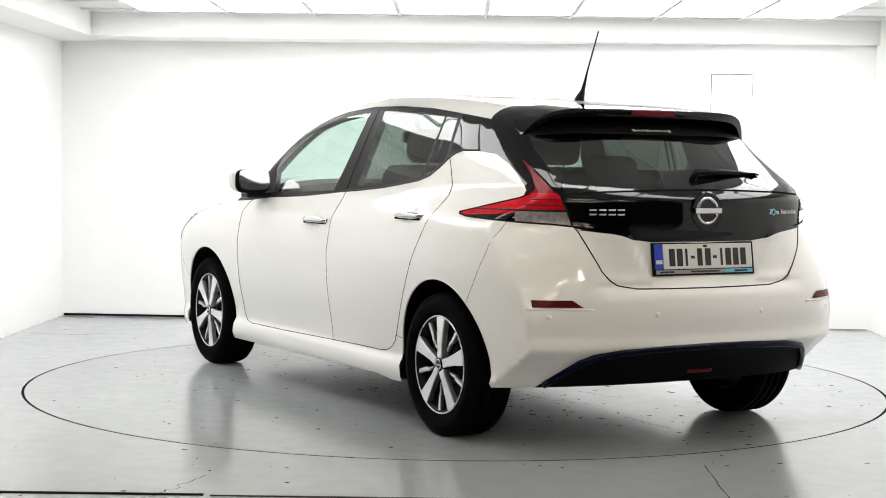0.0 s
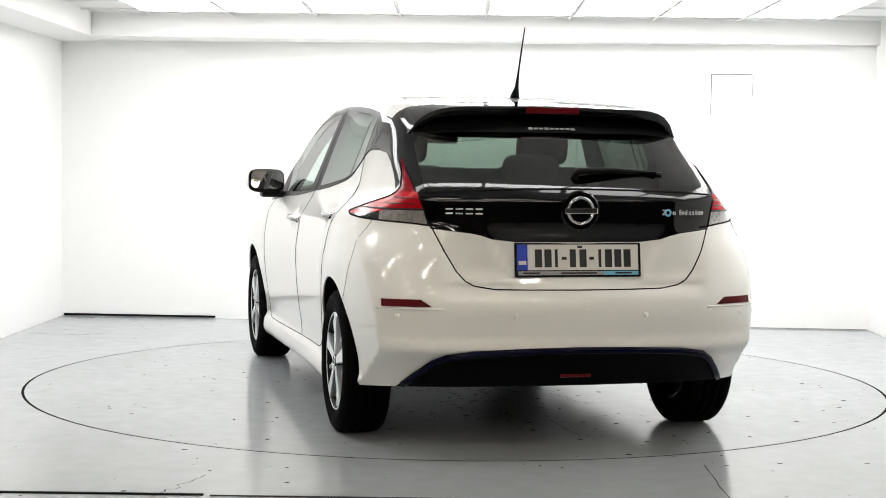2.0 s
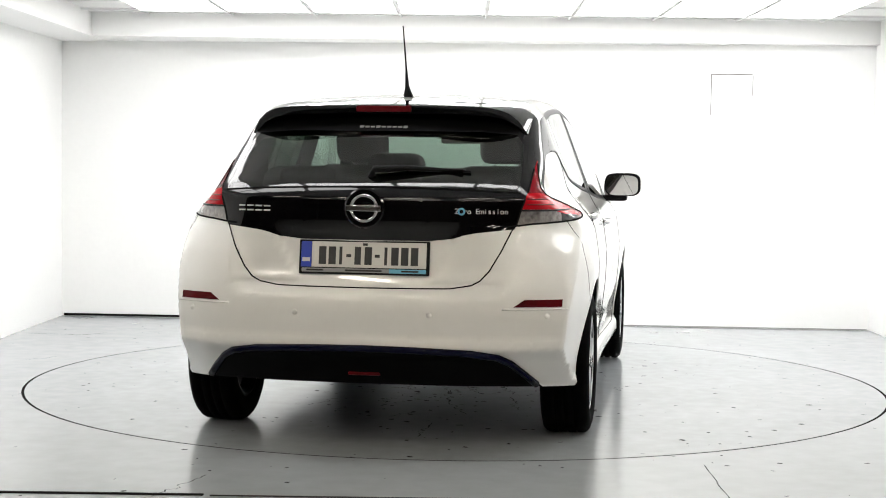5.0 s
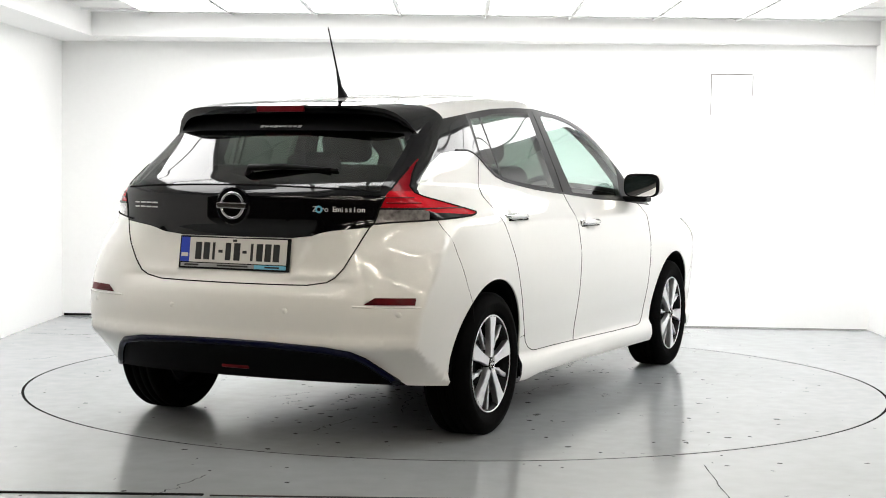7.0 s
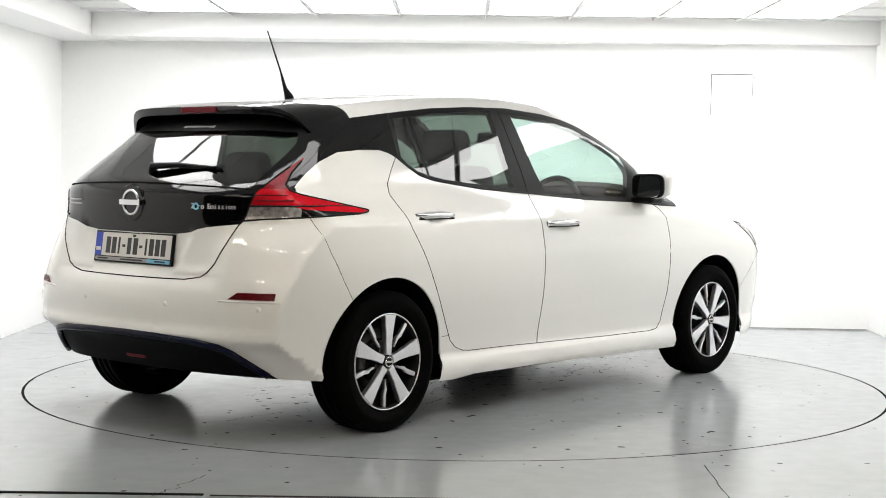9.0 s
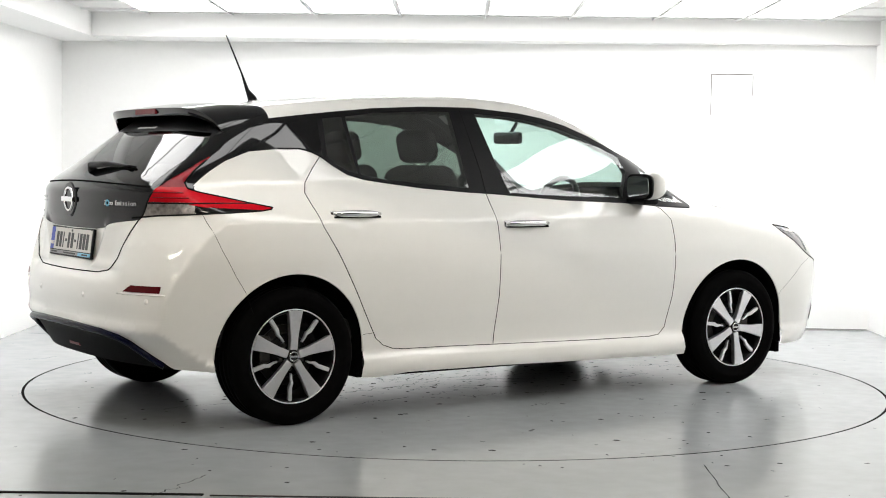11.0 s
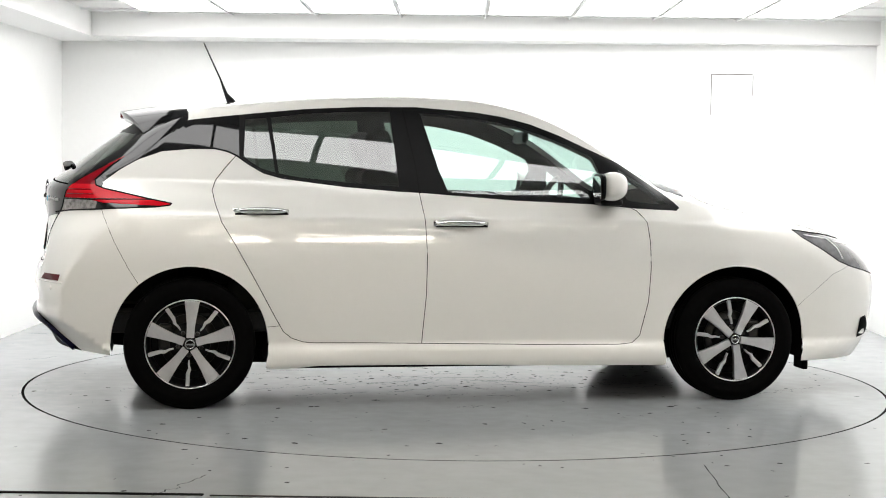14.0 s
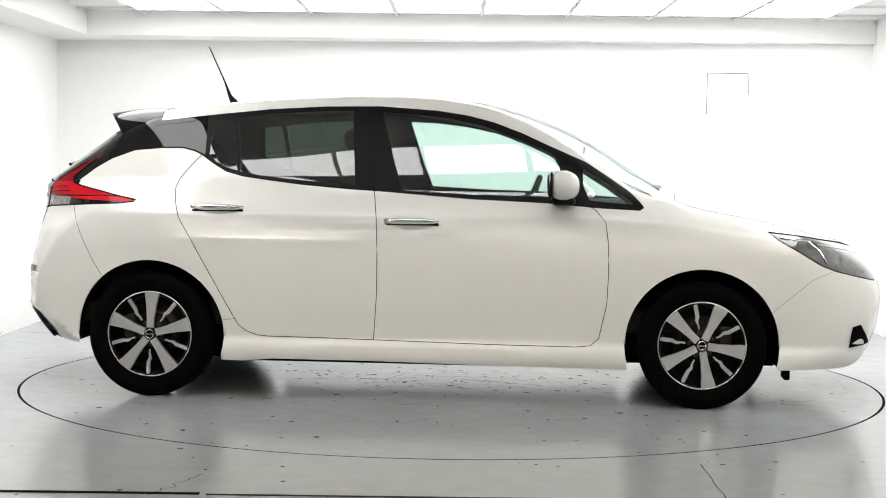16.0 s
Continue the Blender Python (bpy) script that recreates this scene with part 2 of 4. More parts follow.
# ---- the car's body ----
def curve(x, pts):
    """Smooth monotone curve through (position, value) pairs."""
    xs = np.array([p[0] for p in pts], float)
    ys = np.array([p[1] for p in pts], float)
    h = np.diff(xs)
    s = np.diff(ys) / h
    m = np.zeros(len(xs))
    m[0], m[-1] = s[0], s[-1]
    same = s[:-1] * s[1:] > 0
    m[1:-1] = np.where(same, 2 * s[:-1] * s[1:] / np.where(same, s[:-1] + s[1:], 1), 0)
    x = np.asarray(x, float)
    i = np.clip(np.searchsorted(xs, x) - 1, 0, len(h) - 1)
    u = (x - xs[i]) / h[i]
    low, high = u < 0, u > 1
    v = np.clip(u, 0, 1)
    a = (1 + 2 * v) * (1 - v) ** 2 * ys[i] + v * (1 - v) ** 2 * h[i] * m[i]
    b = v * v * (3 - 2 * v) * ys[i + 1] + v * v * (v - 1) * h[i] * m[i + 1]
    return a + b + np.where(low, u * h[i] * m[0], 0) + np.where(high, (u - 1) * h[i] * m[-1], 0)


# the body's outlines in the car's own metres: x forward from the rear axle, y to its left, z up
WIDTH = [(-.78, .775), (-.58, .825), (-.4, .859), (-.2, .886), (.05, .893), (.4, .878), (1.3, .868), (2.2, .877), (2.7, .89), (3.1, .87), (3.4, .81), (3.7, .66)]
FLANK = [(.15, -.045), (.225, -.014), (.262, -.016), (.305, -.034), (.35, -.032), (.46, -.018), (.6, -.004), (.72, 0), (.82, -.010), (.9, -.024), (.935, -.042), (.972, -.064), (1.02, -.09), (1.1, -.118), (1.2, -.154), (1.3, -.19), (1.4, -.228), (1.5, -.27), (1.6, -.32)]
TOP = [(-0.9, 1.30), (-0.28, 1.405), (0.03, 1.45), (0.24, 1.475), (0.5, 1.499), (0.78, 1.517), (1.06, 1.527), (1.35, 1.52), (1.65, 1.482), (1.8, 1.442), (1.95, 1.388), (2.1, 1.323), (2.25, 1.244), (2.4, 1.148), (2.53, 1.08), (2.65, 1.03), (2.8, 0.998), (3.0, 0.955), (3.2, 0.9), (3.4, 0.825), (3.55, 0.735), (3.7, 0.6)]
CROWN = [(-.3, .085), (.6, .08), (1.4, .095), (1.8, .16), (2.3, .29), (2.6, .14), (3.0, .12), (3.5, .12)]
TAIL = [(.15, -.60), (.28, -.665), (.38, -.715), (.44, -.756), (.475, -.749), (.57, -.758), (.63, -.751), (.69, -.717), (.75, -.695), (.85, -.69), (.93, -.706), (1.02, -.704), (1.075, -.662), (1.12, -.602), (1.22, -.465), (1.32, -.325), (1.4, -.2), (1.5, -.02), (1.6, .18)]
TAIL_OUTER = [(.15, -.60), (.28, -.665), (.38, -.715), (.44, -.756), (.475, -.749), (.57, -.758), (.66, -.752), (.75, -.738), (.85, -.722), (.93, -.714), (1.02, -.704), (1.075, -.662), (1.12, -.602), (1.22, -.465), (1.32, -.325), (1.4, -.2), (1.5, -.02), (1.6, .18)]
NOSE = [(.15, 3.5), (.25, 3.585), (.4, 3.64), (.55, 3.655), (.65, 3.645), (.75, 3.60), (.85, 3.52), (1.0, 3.3)]
BELLY = [(-.8, .27), (-.4, .25), (0, .2), (3.0, .19), (3.7, .22)]


def smooth_max(a, b, k):
    h = np.maximum(k - np.abs(a - b), 0) / k
    return np.maximum(a, b) + h * h * k * .25


def body_field(p):
    """Below zero inside the car's body, about the distance in metres from its skin."""
    x, y, z = p[..., 0], np.abs(p[..., 1]), p[..., 2]
    side = (y - curve(x, WIDTH) - curve(z, FLANK)) * .93
    for hx, hz in ((.335, .938), (1.3, .884)):
        side = side + .013 * np.exp(-((x - hx) / .05) ** 2 - ((z - hz) / .04) ** 2)
    side = side + curve(z, [(0, 0), (.93, 0), (1.09, 1), (2, 1)]) * curve(x, [(-1, .056), (-.25, .056), (.2, .034), (.4, .026), (1.1, 0), (4, 0)])
    top = (z - curve(x, TOP) + curve(x, CROWN) * y * y) * curve(x, [(1.5, .97), (2.0, .88), (2.4, .88), (2.7, .96), (3.6, .9)])
    outer = np.clip((y - .43) / .17, 0, 1)
    outer = outer * outer * (3 - 2 * outer)
    tail = (curve(z, TAIL) * (1 - outer) + curve(z, TAIL_OUTER) * outer + .13 * y ** 2 + .235 * y ** 6 + curve(z, [(0, .3), (.2, .3), (.27, .24), (.46, 0), (.5, 0), (.62, .05), (.8, .18), (.95, .42), (1.067, .36), (1.12, .42), (1.25, .6), (2, .6)]) * y ** 4 - x) * curve(z, [(1.0, .95), (1.1, .62), (1.4, .6)])
    rim = 1 / (1 + np.exp(-np.clip((y - .268 - .55 * (z - .7)) / .008, -30, 30))) * curve(z, [(0, 0), (.68, 0), (.71, 1), (.86, 1), (.93, 0), (2, 0)])
    tail = tail - .022 * rim * (1 - outer)
    nose = (x - curve(z, NOSE) + .2 * y ** 2 + .5 * y ** 6) * .9
    f = smooth_max(side, top, .09)
    f = smooth_max(f, tail, curve(z, [(0, .02), (.6, .02), (.85, .04), (1.1, .06), (2, .06)]))
    f = smooth_max(f, nose, .12)
    return smooth_max(f, (curve(x, BELLY) - .05 - z) * .99, .02)


def skin_normals(p):
    g = np.zeros_like(p)
    for i in range(3):
        d = np.zeros(3)
        d[i] = .002
        g[:, i] = (body_field(p + d) - body_field(p - d)) / .004
    return g


def onto_skin(p, times=5):
    for _ in range(times):
        g = skin_normals(p)
        p = p - (body_field(p) / np.maximum((g * g).sum(1), .2))[:, None] * g
    return p


def skin_mesh(h=.025):
    """The body's skin as even quads (surface nets over the field)."""
    xs, ys, zs = np.arange(-.87, 3.79, h), np.arange(-40, 41) * h, np.arange(.13, 1.63, h)
    f = body_field(np.stack(np.meshgrid(xs, ys, zs, indexing="ij"), -1))
    inside = f < 0
    shape = [n - 1 for n in f.shape]
    total, count = np.zeros((*shape, 3)), np.zeros(shape)
    base = np.stack(np.meshgrid(xs[:-1], ys[:-1], zs[:-1], indexing="ij"), -1)
    corners = [(a, b, c) for a in (0, 1) for b in (0, 1) for c in (0, 1)]

    def at(v, c):
        return v[c[0]:c[0] + shape[0], c[1]:c[1] + shape[1], c[2]:c[2] + shape[2]]

    for a in corners:
        for k in range(3):
            if a[k]:
                continue
            b = tuple(v + (i == k) for i, v in enumerate(a))
            fa, fb = at(f, a), at(f, b)
            cross = at(inside, a) != at(inside, b)
            t = np.where(cross, fa / np.where(cross, fa - fb, 1), 0)
            p = base + np.array(a) * h
            p[..., k] += t * h
            total += np.where(cross[..., None], p, 0)
            count += cross
    live = count > 0
    ids = np.full(shape, -1)
    ids[live] = np.arange(live.sum())
    verts = onto_skin(total[live] / count[live][:, None])
    quads = []
    for k in range(3):
        u, v = [i for i in range(3) if i != k]
        lo = [slice(1, n - 1) for n in f.shape]
        lo[k] = slice(0, f.shape[k] - 1)
        hi = list(lo)
        hi[k] = slice(1, f.shape[k])
        here, there = inside[tuple(lo)], inside[tuple(hi)]
        idx = np.argwhere(here != there)
        out = here[tuple(idx.T)]
        idx = idx + np.array([0 if i == k else 1 for i in range(3)])
        du, dv = np.eye(3, dtype=int)[u], np.eye(3, dtype=int)[v]
        q = np.stack([ids[tuple((idx - du * a - dv * b).T)] for a, b in ((1, 1), (0, 1), (0, 0), (1, 0))], 1)
        flip = out if k != 1 else ~out
        q = np.where(flip[:, None], q, q[:, ::-1])
        quads.append(q)
    return verts, np.concatenate(quads)


def in_outline(outline, a, b):
    inside, n = False, len(outline)
    for i in range(n):
        (x0, y0), (x1, y1) = outline[i], outline[(i + 1) % n]
        if (y0 > b) != (y1 > b) and a < (x1 - x0) * (b - y0) / (y1 - y0) + x0:
            inside = not inside
    return inside


def line_at(line, a):
    return float(np.interp(a, [p[0] for p in line], [p[1] for p in line]))


def score(bm, line, plane, keep, closed=False):
    """Cuts the skin's faces along a line drawn in a plane, square to that plane."""
    ia, ib = ["xyz".index(c) for c in plane]
    pts = list(line) + ([line[0]] if closed else [])
    a0, a1 = min(p[0] for p in pts) - .05, max(p[0] for p in pts) + .05
    b0, b1 = min(p[1] for p in pts) - .05, max(p[1] for p in pts) + .05
    near = []
    for f in bm.faces:
        c = f.calc_center_median()
        if a0 < c[ia] < a1 and b0 < c[ib] < b1 and keep(c, f.normal):
            near.append(f)
    for (pa, pb), (qa, qb) in zip(pts[:-1], pts[1:]):
        la, ha, lb, hb = min(pa, qa), max(pa, qa), min(pb, qb), max(pb, qb)
        n2 = Vector((qb - pb, pa - qa))
        if n2.length < 1e-6:
            continue
        n2.normalize()
        pick = []
        for f in near:
            if not f.is_valid:
                continue
            va = [v.co[ia] for v in f.verts]
            vb = [v.co[ib] for v in f.verts]
            if max(va) < la or min(va) > ha or max(vb) < lb or min(vb) > hb:
                continue
            d = [(p - pa) * n2[0] + (q - pb) * n2[1] for p, q in zip(va, vb)]
            if min(d) < -1e-5 and max(d) > 1e-5:
                pick.append(f)
        if not pick:
            continue
        co, no = Vector((0, 0, 0)), Vector((0, 0, 0))
        co[ia], co[ib], no[ia], no[ib] = pa, pb, n2[0], n2[1]
        geom = list({g for f in pick for g in (f, *f.edges, *f.verts)})
        made = bmesh.ops.bisect_plane(bm, geom=geom, dist=1e-5, plane_co=co, plane_no=no)["geom"]
        known = set(near)
        near += [g for g in made if isinstance(g, bmesh.types.BMFace) and g not in known]


def mirrored(line):
    return [(-a, b) for a, b in line]


# lines on the car's flank (x, z), tail (y, z) and top (x, y)
DLO_TOP = [(-.003, 1.366), (.135, 1.383), (.328, 1.405), (.551, 1.428), (.832, 1.444), (1.115, 1.447), (1.398, 1.427), (1.54, 1.406), (1.68, 1.371), (1.821, 1.318), (1.96, 1.255), (2.13, 1.182), (2.241, 1.111), (2.35, 1.037), (2.398, .989), (2.417, .963)]
DLO_LOW = [(2.399, .952), (2.186, .963), (1.954, .982), (1.569, .997), (1.128, 1.029), (.99, 1.036), (.741, 1.055), (.574, 1.075), (.435, 1.093), (.35, 1.116), (.279, 1.157), (.221, 1.198), (.178, 1.217), (.121, 1.23), (.01, 1.229)]
DLO = DLO_TOP + DLO_LOW
QUARTER = [(.01, 1.226), (-.13, 1.213), (-.245, 1.171), (-.325, 1.124), (-.378, 1.085), (-.41, 1.06), (-.405, 1.03)]
ROOF_SEAM = [(.0, 1.6), (-.003, 1.443), (-.005, 1.372), (-.095, 1.25), (-.13, 1.2)]
REAR_GLASS_SIDE = [(.389, 1.383), (.553, 1.405), (.834, 1.42), (.972, 1.422), (1.003, 1.055), (.851, 1.065), (.684, 1.079), (.517, 1.096), (.422, 1.114)]
QUARTER_GLASS = [(.267, 1.372), (.369, 1.382), (.406, 1.117), (.349, 1.133), (.292, 1.163), (.257, 1.196)]
FRONT_GLASS = [(1.122, 1.415), (1.286, 1.408), (1.455, 1.388), (1.624, 1.353), (1.792, 1.295), (1.958, 1.224), (1.981, 1.212), (2.012, 1.136), (1.954, 1.007), (1.569, 1.016), (1.244, 1.031), (1.202, 1.14)]
VENT_GLASS = [(2.118, 1.15), (2.16, 1.122), (2.237, 1.076), (2.335, 1.008), (2.372, .976), (2.228, .987), (2.15, .996), (2.122, 1.06)]
DOOR_MID = [(1.1, 1.029), (1.12, .893), (1.128, .73), (1.127, .537), (1.11, .299)]
DOOR_REAR = [(.221, 1.198), (.17, 1.142), (.12, 1.078), (.104, 1.031), (.117, .969), (.146, .882), (.204, .788), (.314, .591), (.395, .44), (.439, .363), (.478, .331), (.533, .312), (.587, .307), (.862, .304), (1.11, .299)]
DOOR_FRONT = [(1.11, .299), (1.688, .289), (2.1, .287), (2.168, .294), (2.208, .331), (2.243, .497), (2.25, .662), (2.245, .799), (2.232, .893), (2.186, .947), (2.15, .966)]
LAMP_SIDE = [(-.085, .968), (-.19, .989), (-.266, 1.006), (-.395, 1.034), (-.437, 1.05), (-.442, 1.075), (-.39, 1.126), (-.325, 1.174), (-.306, 1.186), (-.33, 1.2), (-.75, 1.2), (-.75, .90), (-.63, .918), (-.559, .93), (-.379, .942), (-.154, .952), (-.095, .960)]
LAMP_SPLIT = [(-.75, .985), (-.484, .986), (-.402, .969), (-.118, .956)]
LAMP_INNER = [(.587, .89), (.60, .92), (.617, .985), (.63, 1.02), (.643, 1.067), (.648, 1.15), (.652, 1.21)]
LID_LOW = [(-.60, .909), (-.583, .908), (-.447, .893), (-.402, .884), (-.356, .869), (-.265, .859), (0, .858), (.265, .859), (.356, .869), (.402, .884), (.447, .893), (.583, .908), (.60, .909)]
LID_TOP = [(-.612, 1.053), (-.45, 1.063), (-.223, 1.07), (0, 1.073), (.223, 1.07), (.45, 1.063), (.612, 1.053)]
SCREEN = [(-.61, 1.057), (-.45, 1.067), (-.223, 1.074), (0, 1.077), (.223, 1.074), (.45, 1.067), (.61, 1.057), (.602, 1.162), (.592, 1.25), (.56, 1.295), (.4, 1.305), (-.4, 1.305), (-.56, 1.295), (-.592, 1.25), (-.602, 1.162)]
HATCH = [(-.59, .913), (-.549, .822), (-.504, .743), (-.469, .704), (-.434, .685), (-.353, .672), (-.217, .67), (0, .669), (.217, .67), (.353, .672), (.434, .685), (.469, .704), (.504, .743), (.549, .822), (.59, .913)]
DIFFUSER = [(-.71, .262), (-.686, .289), (-.64, .338), (-.591, .385), (-.544, .411), (-.44, .427), (-.214, .437), (0, .44), (.214, .437), (.44, .427), (.544, .411), (.591, .385), (.64, .338), (.686, .289), (.71, .262)]
BUMPER_SEAM = [(-.41, .944), (-.396, .902), (-.349, .789), (-.286, .669), (-.242, .6), (-.2, .5)]
NOSE_SEAM = [(3.33, .675), (3.217, .631), (3.058, .498), (2.98, .42)]
HEADLAMP = [(3.003, .857), (3.17, .836), (3.378, .80), (3.5, .765), (3.572, .715), (3.591, .625), (3.55, .619), (3.337, .671), (3.26, .699), (3.158, .76), (3.049, .821)]
SCREEN_FRONT = [(1.62, -.43), (1.72, -.50), (2.1, -.60), (2.48, -.68), (2.52, -.4), (2.54, 0), (2.52, .4), (2.48, .68), (2.1, .60), (1.72, .50), (1.62, .43), (1.585, 0)]
BONNET = [(2.57, -.66), (2.8, -.70), (3.1, -.68), (3.3, -.6), (3.42, -.4), (3.46, 0), (3.42, .4), (3.3, .6), (3.1, .68), (2.8, .70), (2.57, .66), (2.6, 0)]
BELLY_LINE = [(-.9, .285), (-.6, .272), (-.37, .255), (0, .2), (.35, .188), (.46, .184), (.61, .198), (1.1, .196), (1.7, .186), (2.3, .182), (3.06, .196), (3.4, .198), (3.8, .24)]
HUBS, HUB_Z, ARCH = (0.0, 2.7), .308, .37
AXIS = Vector((1.428, -.0468, 0))


def ring_line(x, z, r, n=40):
    return [(x + r * math.cos(k * math.tau / n), z + r * math.sin(k * math.tau / n)) for k in range(n)]


def root(fix, axis, start, end):
    """Where a line along an axis first meets the skin: points with that coordinate filled in."""
    p = np.array(fix, float)
    lo, hi = np.full(len(p), start, float), np.full(len(p), end, float)
    steps = np.linspace(start, end, 120)
    done = np.zeros(len(p), bool)
    for a, b in zip(steps[:-1], steps[1:]):
        p[:, axis] = b
        hitting = (body_field(p) < 0) & ~done
        lo[hitting], hi[hitting] = a, b
        done |= hitting
    for _ in range(25):
        mid = (lo + hi) / 2
        p[:, axis] = mid
        ins = body_field(p) < 0
        hi, lo = np.where(ins, mid, hi), np.where(ins, lo, mid)
    p[:, axis] = hi
    return p


def dense(line, step=.03):
    out = []
    for (a, b), (c, d) in zip(line[:-1], line[1:]):
        n = max(1, int(math.hypot(c - a, d - b) / step))
        out += [(a + (c - a) * k / n, b + (d - b) * k / n) for k in range(n)]
    return out + [line[-1]]


def on_side(line, s):
    return root([(a, 0, b) for a, b in dense(line)], 1, s * 1.05, 0)


def on_tail(line):
    return root([(0, a, b) for a, b in dense(line)], 0, -.95, .6)


def on_top(line):
    return root([(a, b, 0) for a, b in dense(line)], 2, 1.7, .5)


def shifted(p):
    return [Vector(v) - AXIS for v in p]


def label_of(c, n):
    x, y, z = c.x, abs(c.y), c.z
    for hx in HUBS:
        if math.hypot(x - hx, z - HUB_Z) < ARCH and y > .3:
            return ""
        if abs(x - hx) < ARCH - .012 and z < HUB_Z and y > .3:
            return ""
    if z < line_at(BELLY_LINE, x):
        return ""
    if x < 0 and y > .5 and in_outline(LAMP_SIDE, x, z) and (y > line_at([(b, a) for a, b in LAMP_INNER], z)):
        s = "|right" if c.y < 0 else "|left"
        return ("lamp_arm" if z > 1.055 else "red_lens" if z > line_at(LAMP_SPLIT, x) else "clear_lens" if x < -.44 else "lamp_base") + s
    if x < -.15 and in_outline(SCREEN, c.y, z):
        return "rear_screen"
    # the glass's black top band; its matt black also paints in the spoiler's shade
    if x < -.1 and y < .585 and 1.2 < z < 1.42 and n.x < -.2:
        return "shaded_screen_band"
    if x < -.25 and y < line_at([(b, a) for a, b in LAMP_INNER], z) and line_at(LID_LOW, c.y) < z < 1.2:
        return "tailgate_lid"
    if x < -.35 and in_outline(HATCH + [(0, 1.0)], c.y, z):
        return "tailgate"
    if x < -.3 and y < .72 and z < line_at(DIFFUSER, c.y):
        return "diffuser"
    seam = line_at([(b, a) for a, b in ROOF_SEAM[::-1]], z)
    if z > 1.03 and x < (max(seam, .003) if z < 1.366 else seam) and z > line_at(QUARTER[::-1], x):
        return "rear_pillar"
    if n.z > .25 and z > .95 and in_outline(SCREEN_FRONT, x, c.y):
        return "windscreen"
    if n.z > .3 and x > 2.5 and in_outline(BONNET, x, c.y):
        return "bonnet"
    s = "right" if c.y < 0 else "left"
    if y > .35:
        for name, line in (("rear_side_glass", REAR_GLASS_SIDE), ("quarter_glass", QUARTER_GLASS), ("front_side_glass", FRONT_GLASS), ("vent_glass", VENT_GLASS)):
            if in_outline(line, x, z):
                return name + "|" + s
        if in_outline(DLO, x, z) and x < .235:
            return "quarter_panel|" + s
        if in_outline(DLO, x, z):
            return "window_surround|" + s
        if x > 2.9 and in_outline(HEADLAMP, x, z):
            return "headlamp|" + s
        if in_outline(DOOR_REAR + DOOR_MID[::-1] + [(.6, 1.08)], x, z):
            return "rear_door|" + s
        if in_outline(DOOR_MID + DOOR_FRONT + [(1.6, 1.0)], x, z):
            return "front_door|" + s
        if .3 < x < 2.4 and z < .33:
            return "side_skirt|" + s
    if x < line_at([(b, a) for a, b in BUMPER_SEAM[::-1]], z) and z < .96:
        return "rear_bumper"
    if x > line_at([(b, a) for a, b in NOSE_SEAM[::-1]], z) and z < .72:
        return "front_bumper"
    return "body"


SKIN_LOOK = {"lamp_arm": (M_DEEPRED, "dark red upper arm of the tail lamp"), "red_lens": (M_RED, "glossy red tail lamp lens"), "clear_lens": (M_CLEAR, "clear silvery reversing lamp lens"), "lamp_base": (M_BLACK, "gloss black lamp base"), "rear_screen": (M_PRIVACY, "dark tinted rear screen"),
             "shaded_screen_band": (M_TRIM, "black band along the top of the rear screen, with the spoiler's shade painted in"), "tailgate_lid": (M_BLACK, "gloss black tailgate panel"), "diffuser": (M_PLASTIC, "black lower bumper"), "rear_pillar": (M_BLACK, "gloss black rear pillar and roof edge"),
             "windscreen": (M_GLASS, "clear windscreen"), "rear_side_glass": (M_SIDE, "dark tinted window glass"), "quarter_glass": (M_SIDE, "dark tinted window glass"), "front_side_glass": (M_GLASS, "clear greenish window glass"),
             "vent_glass": (M_GLASS, "clear greenish window glass"), "window_surround": (M_TRIM, "satin black window surround"), "headlamp": (M_HEAD, "clear headlamp with dark inside"), "quarter_panel": (M_BLACK, "gloss black panel behind the quarter glass")}


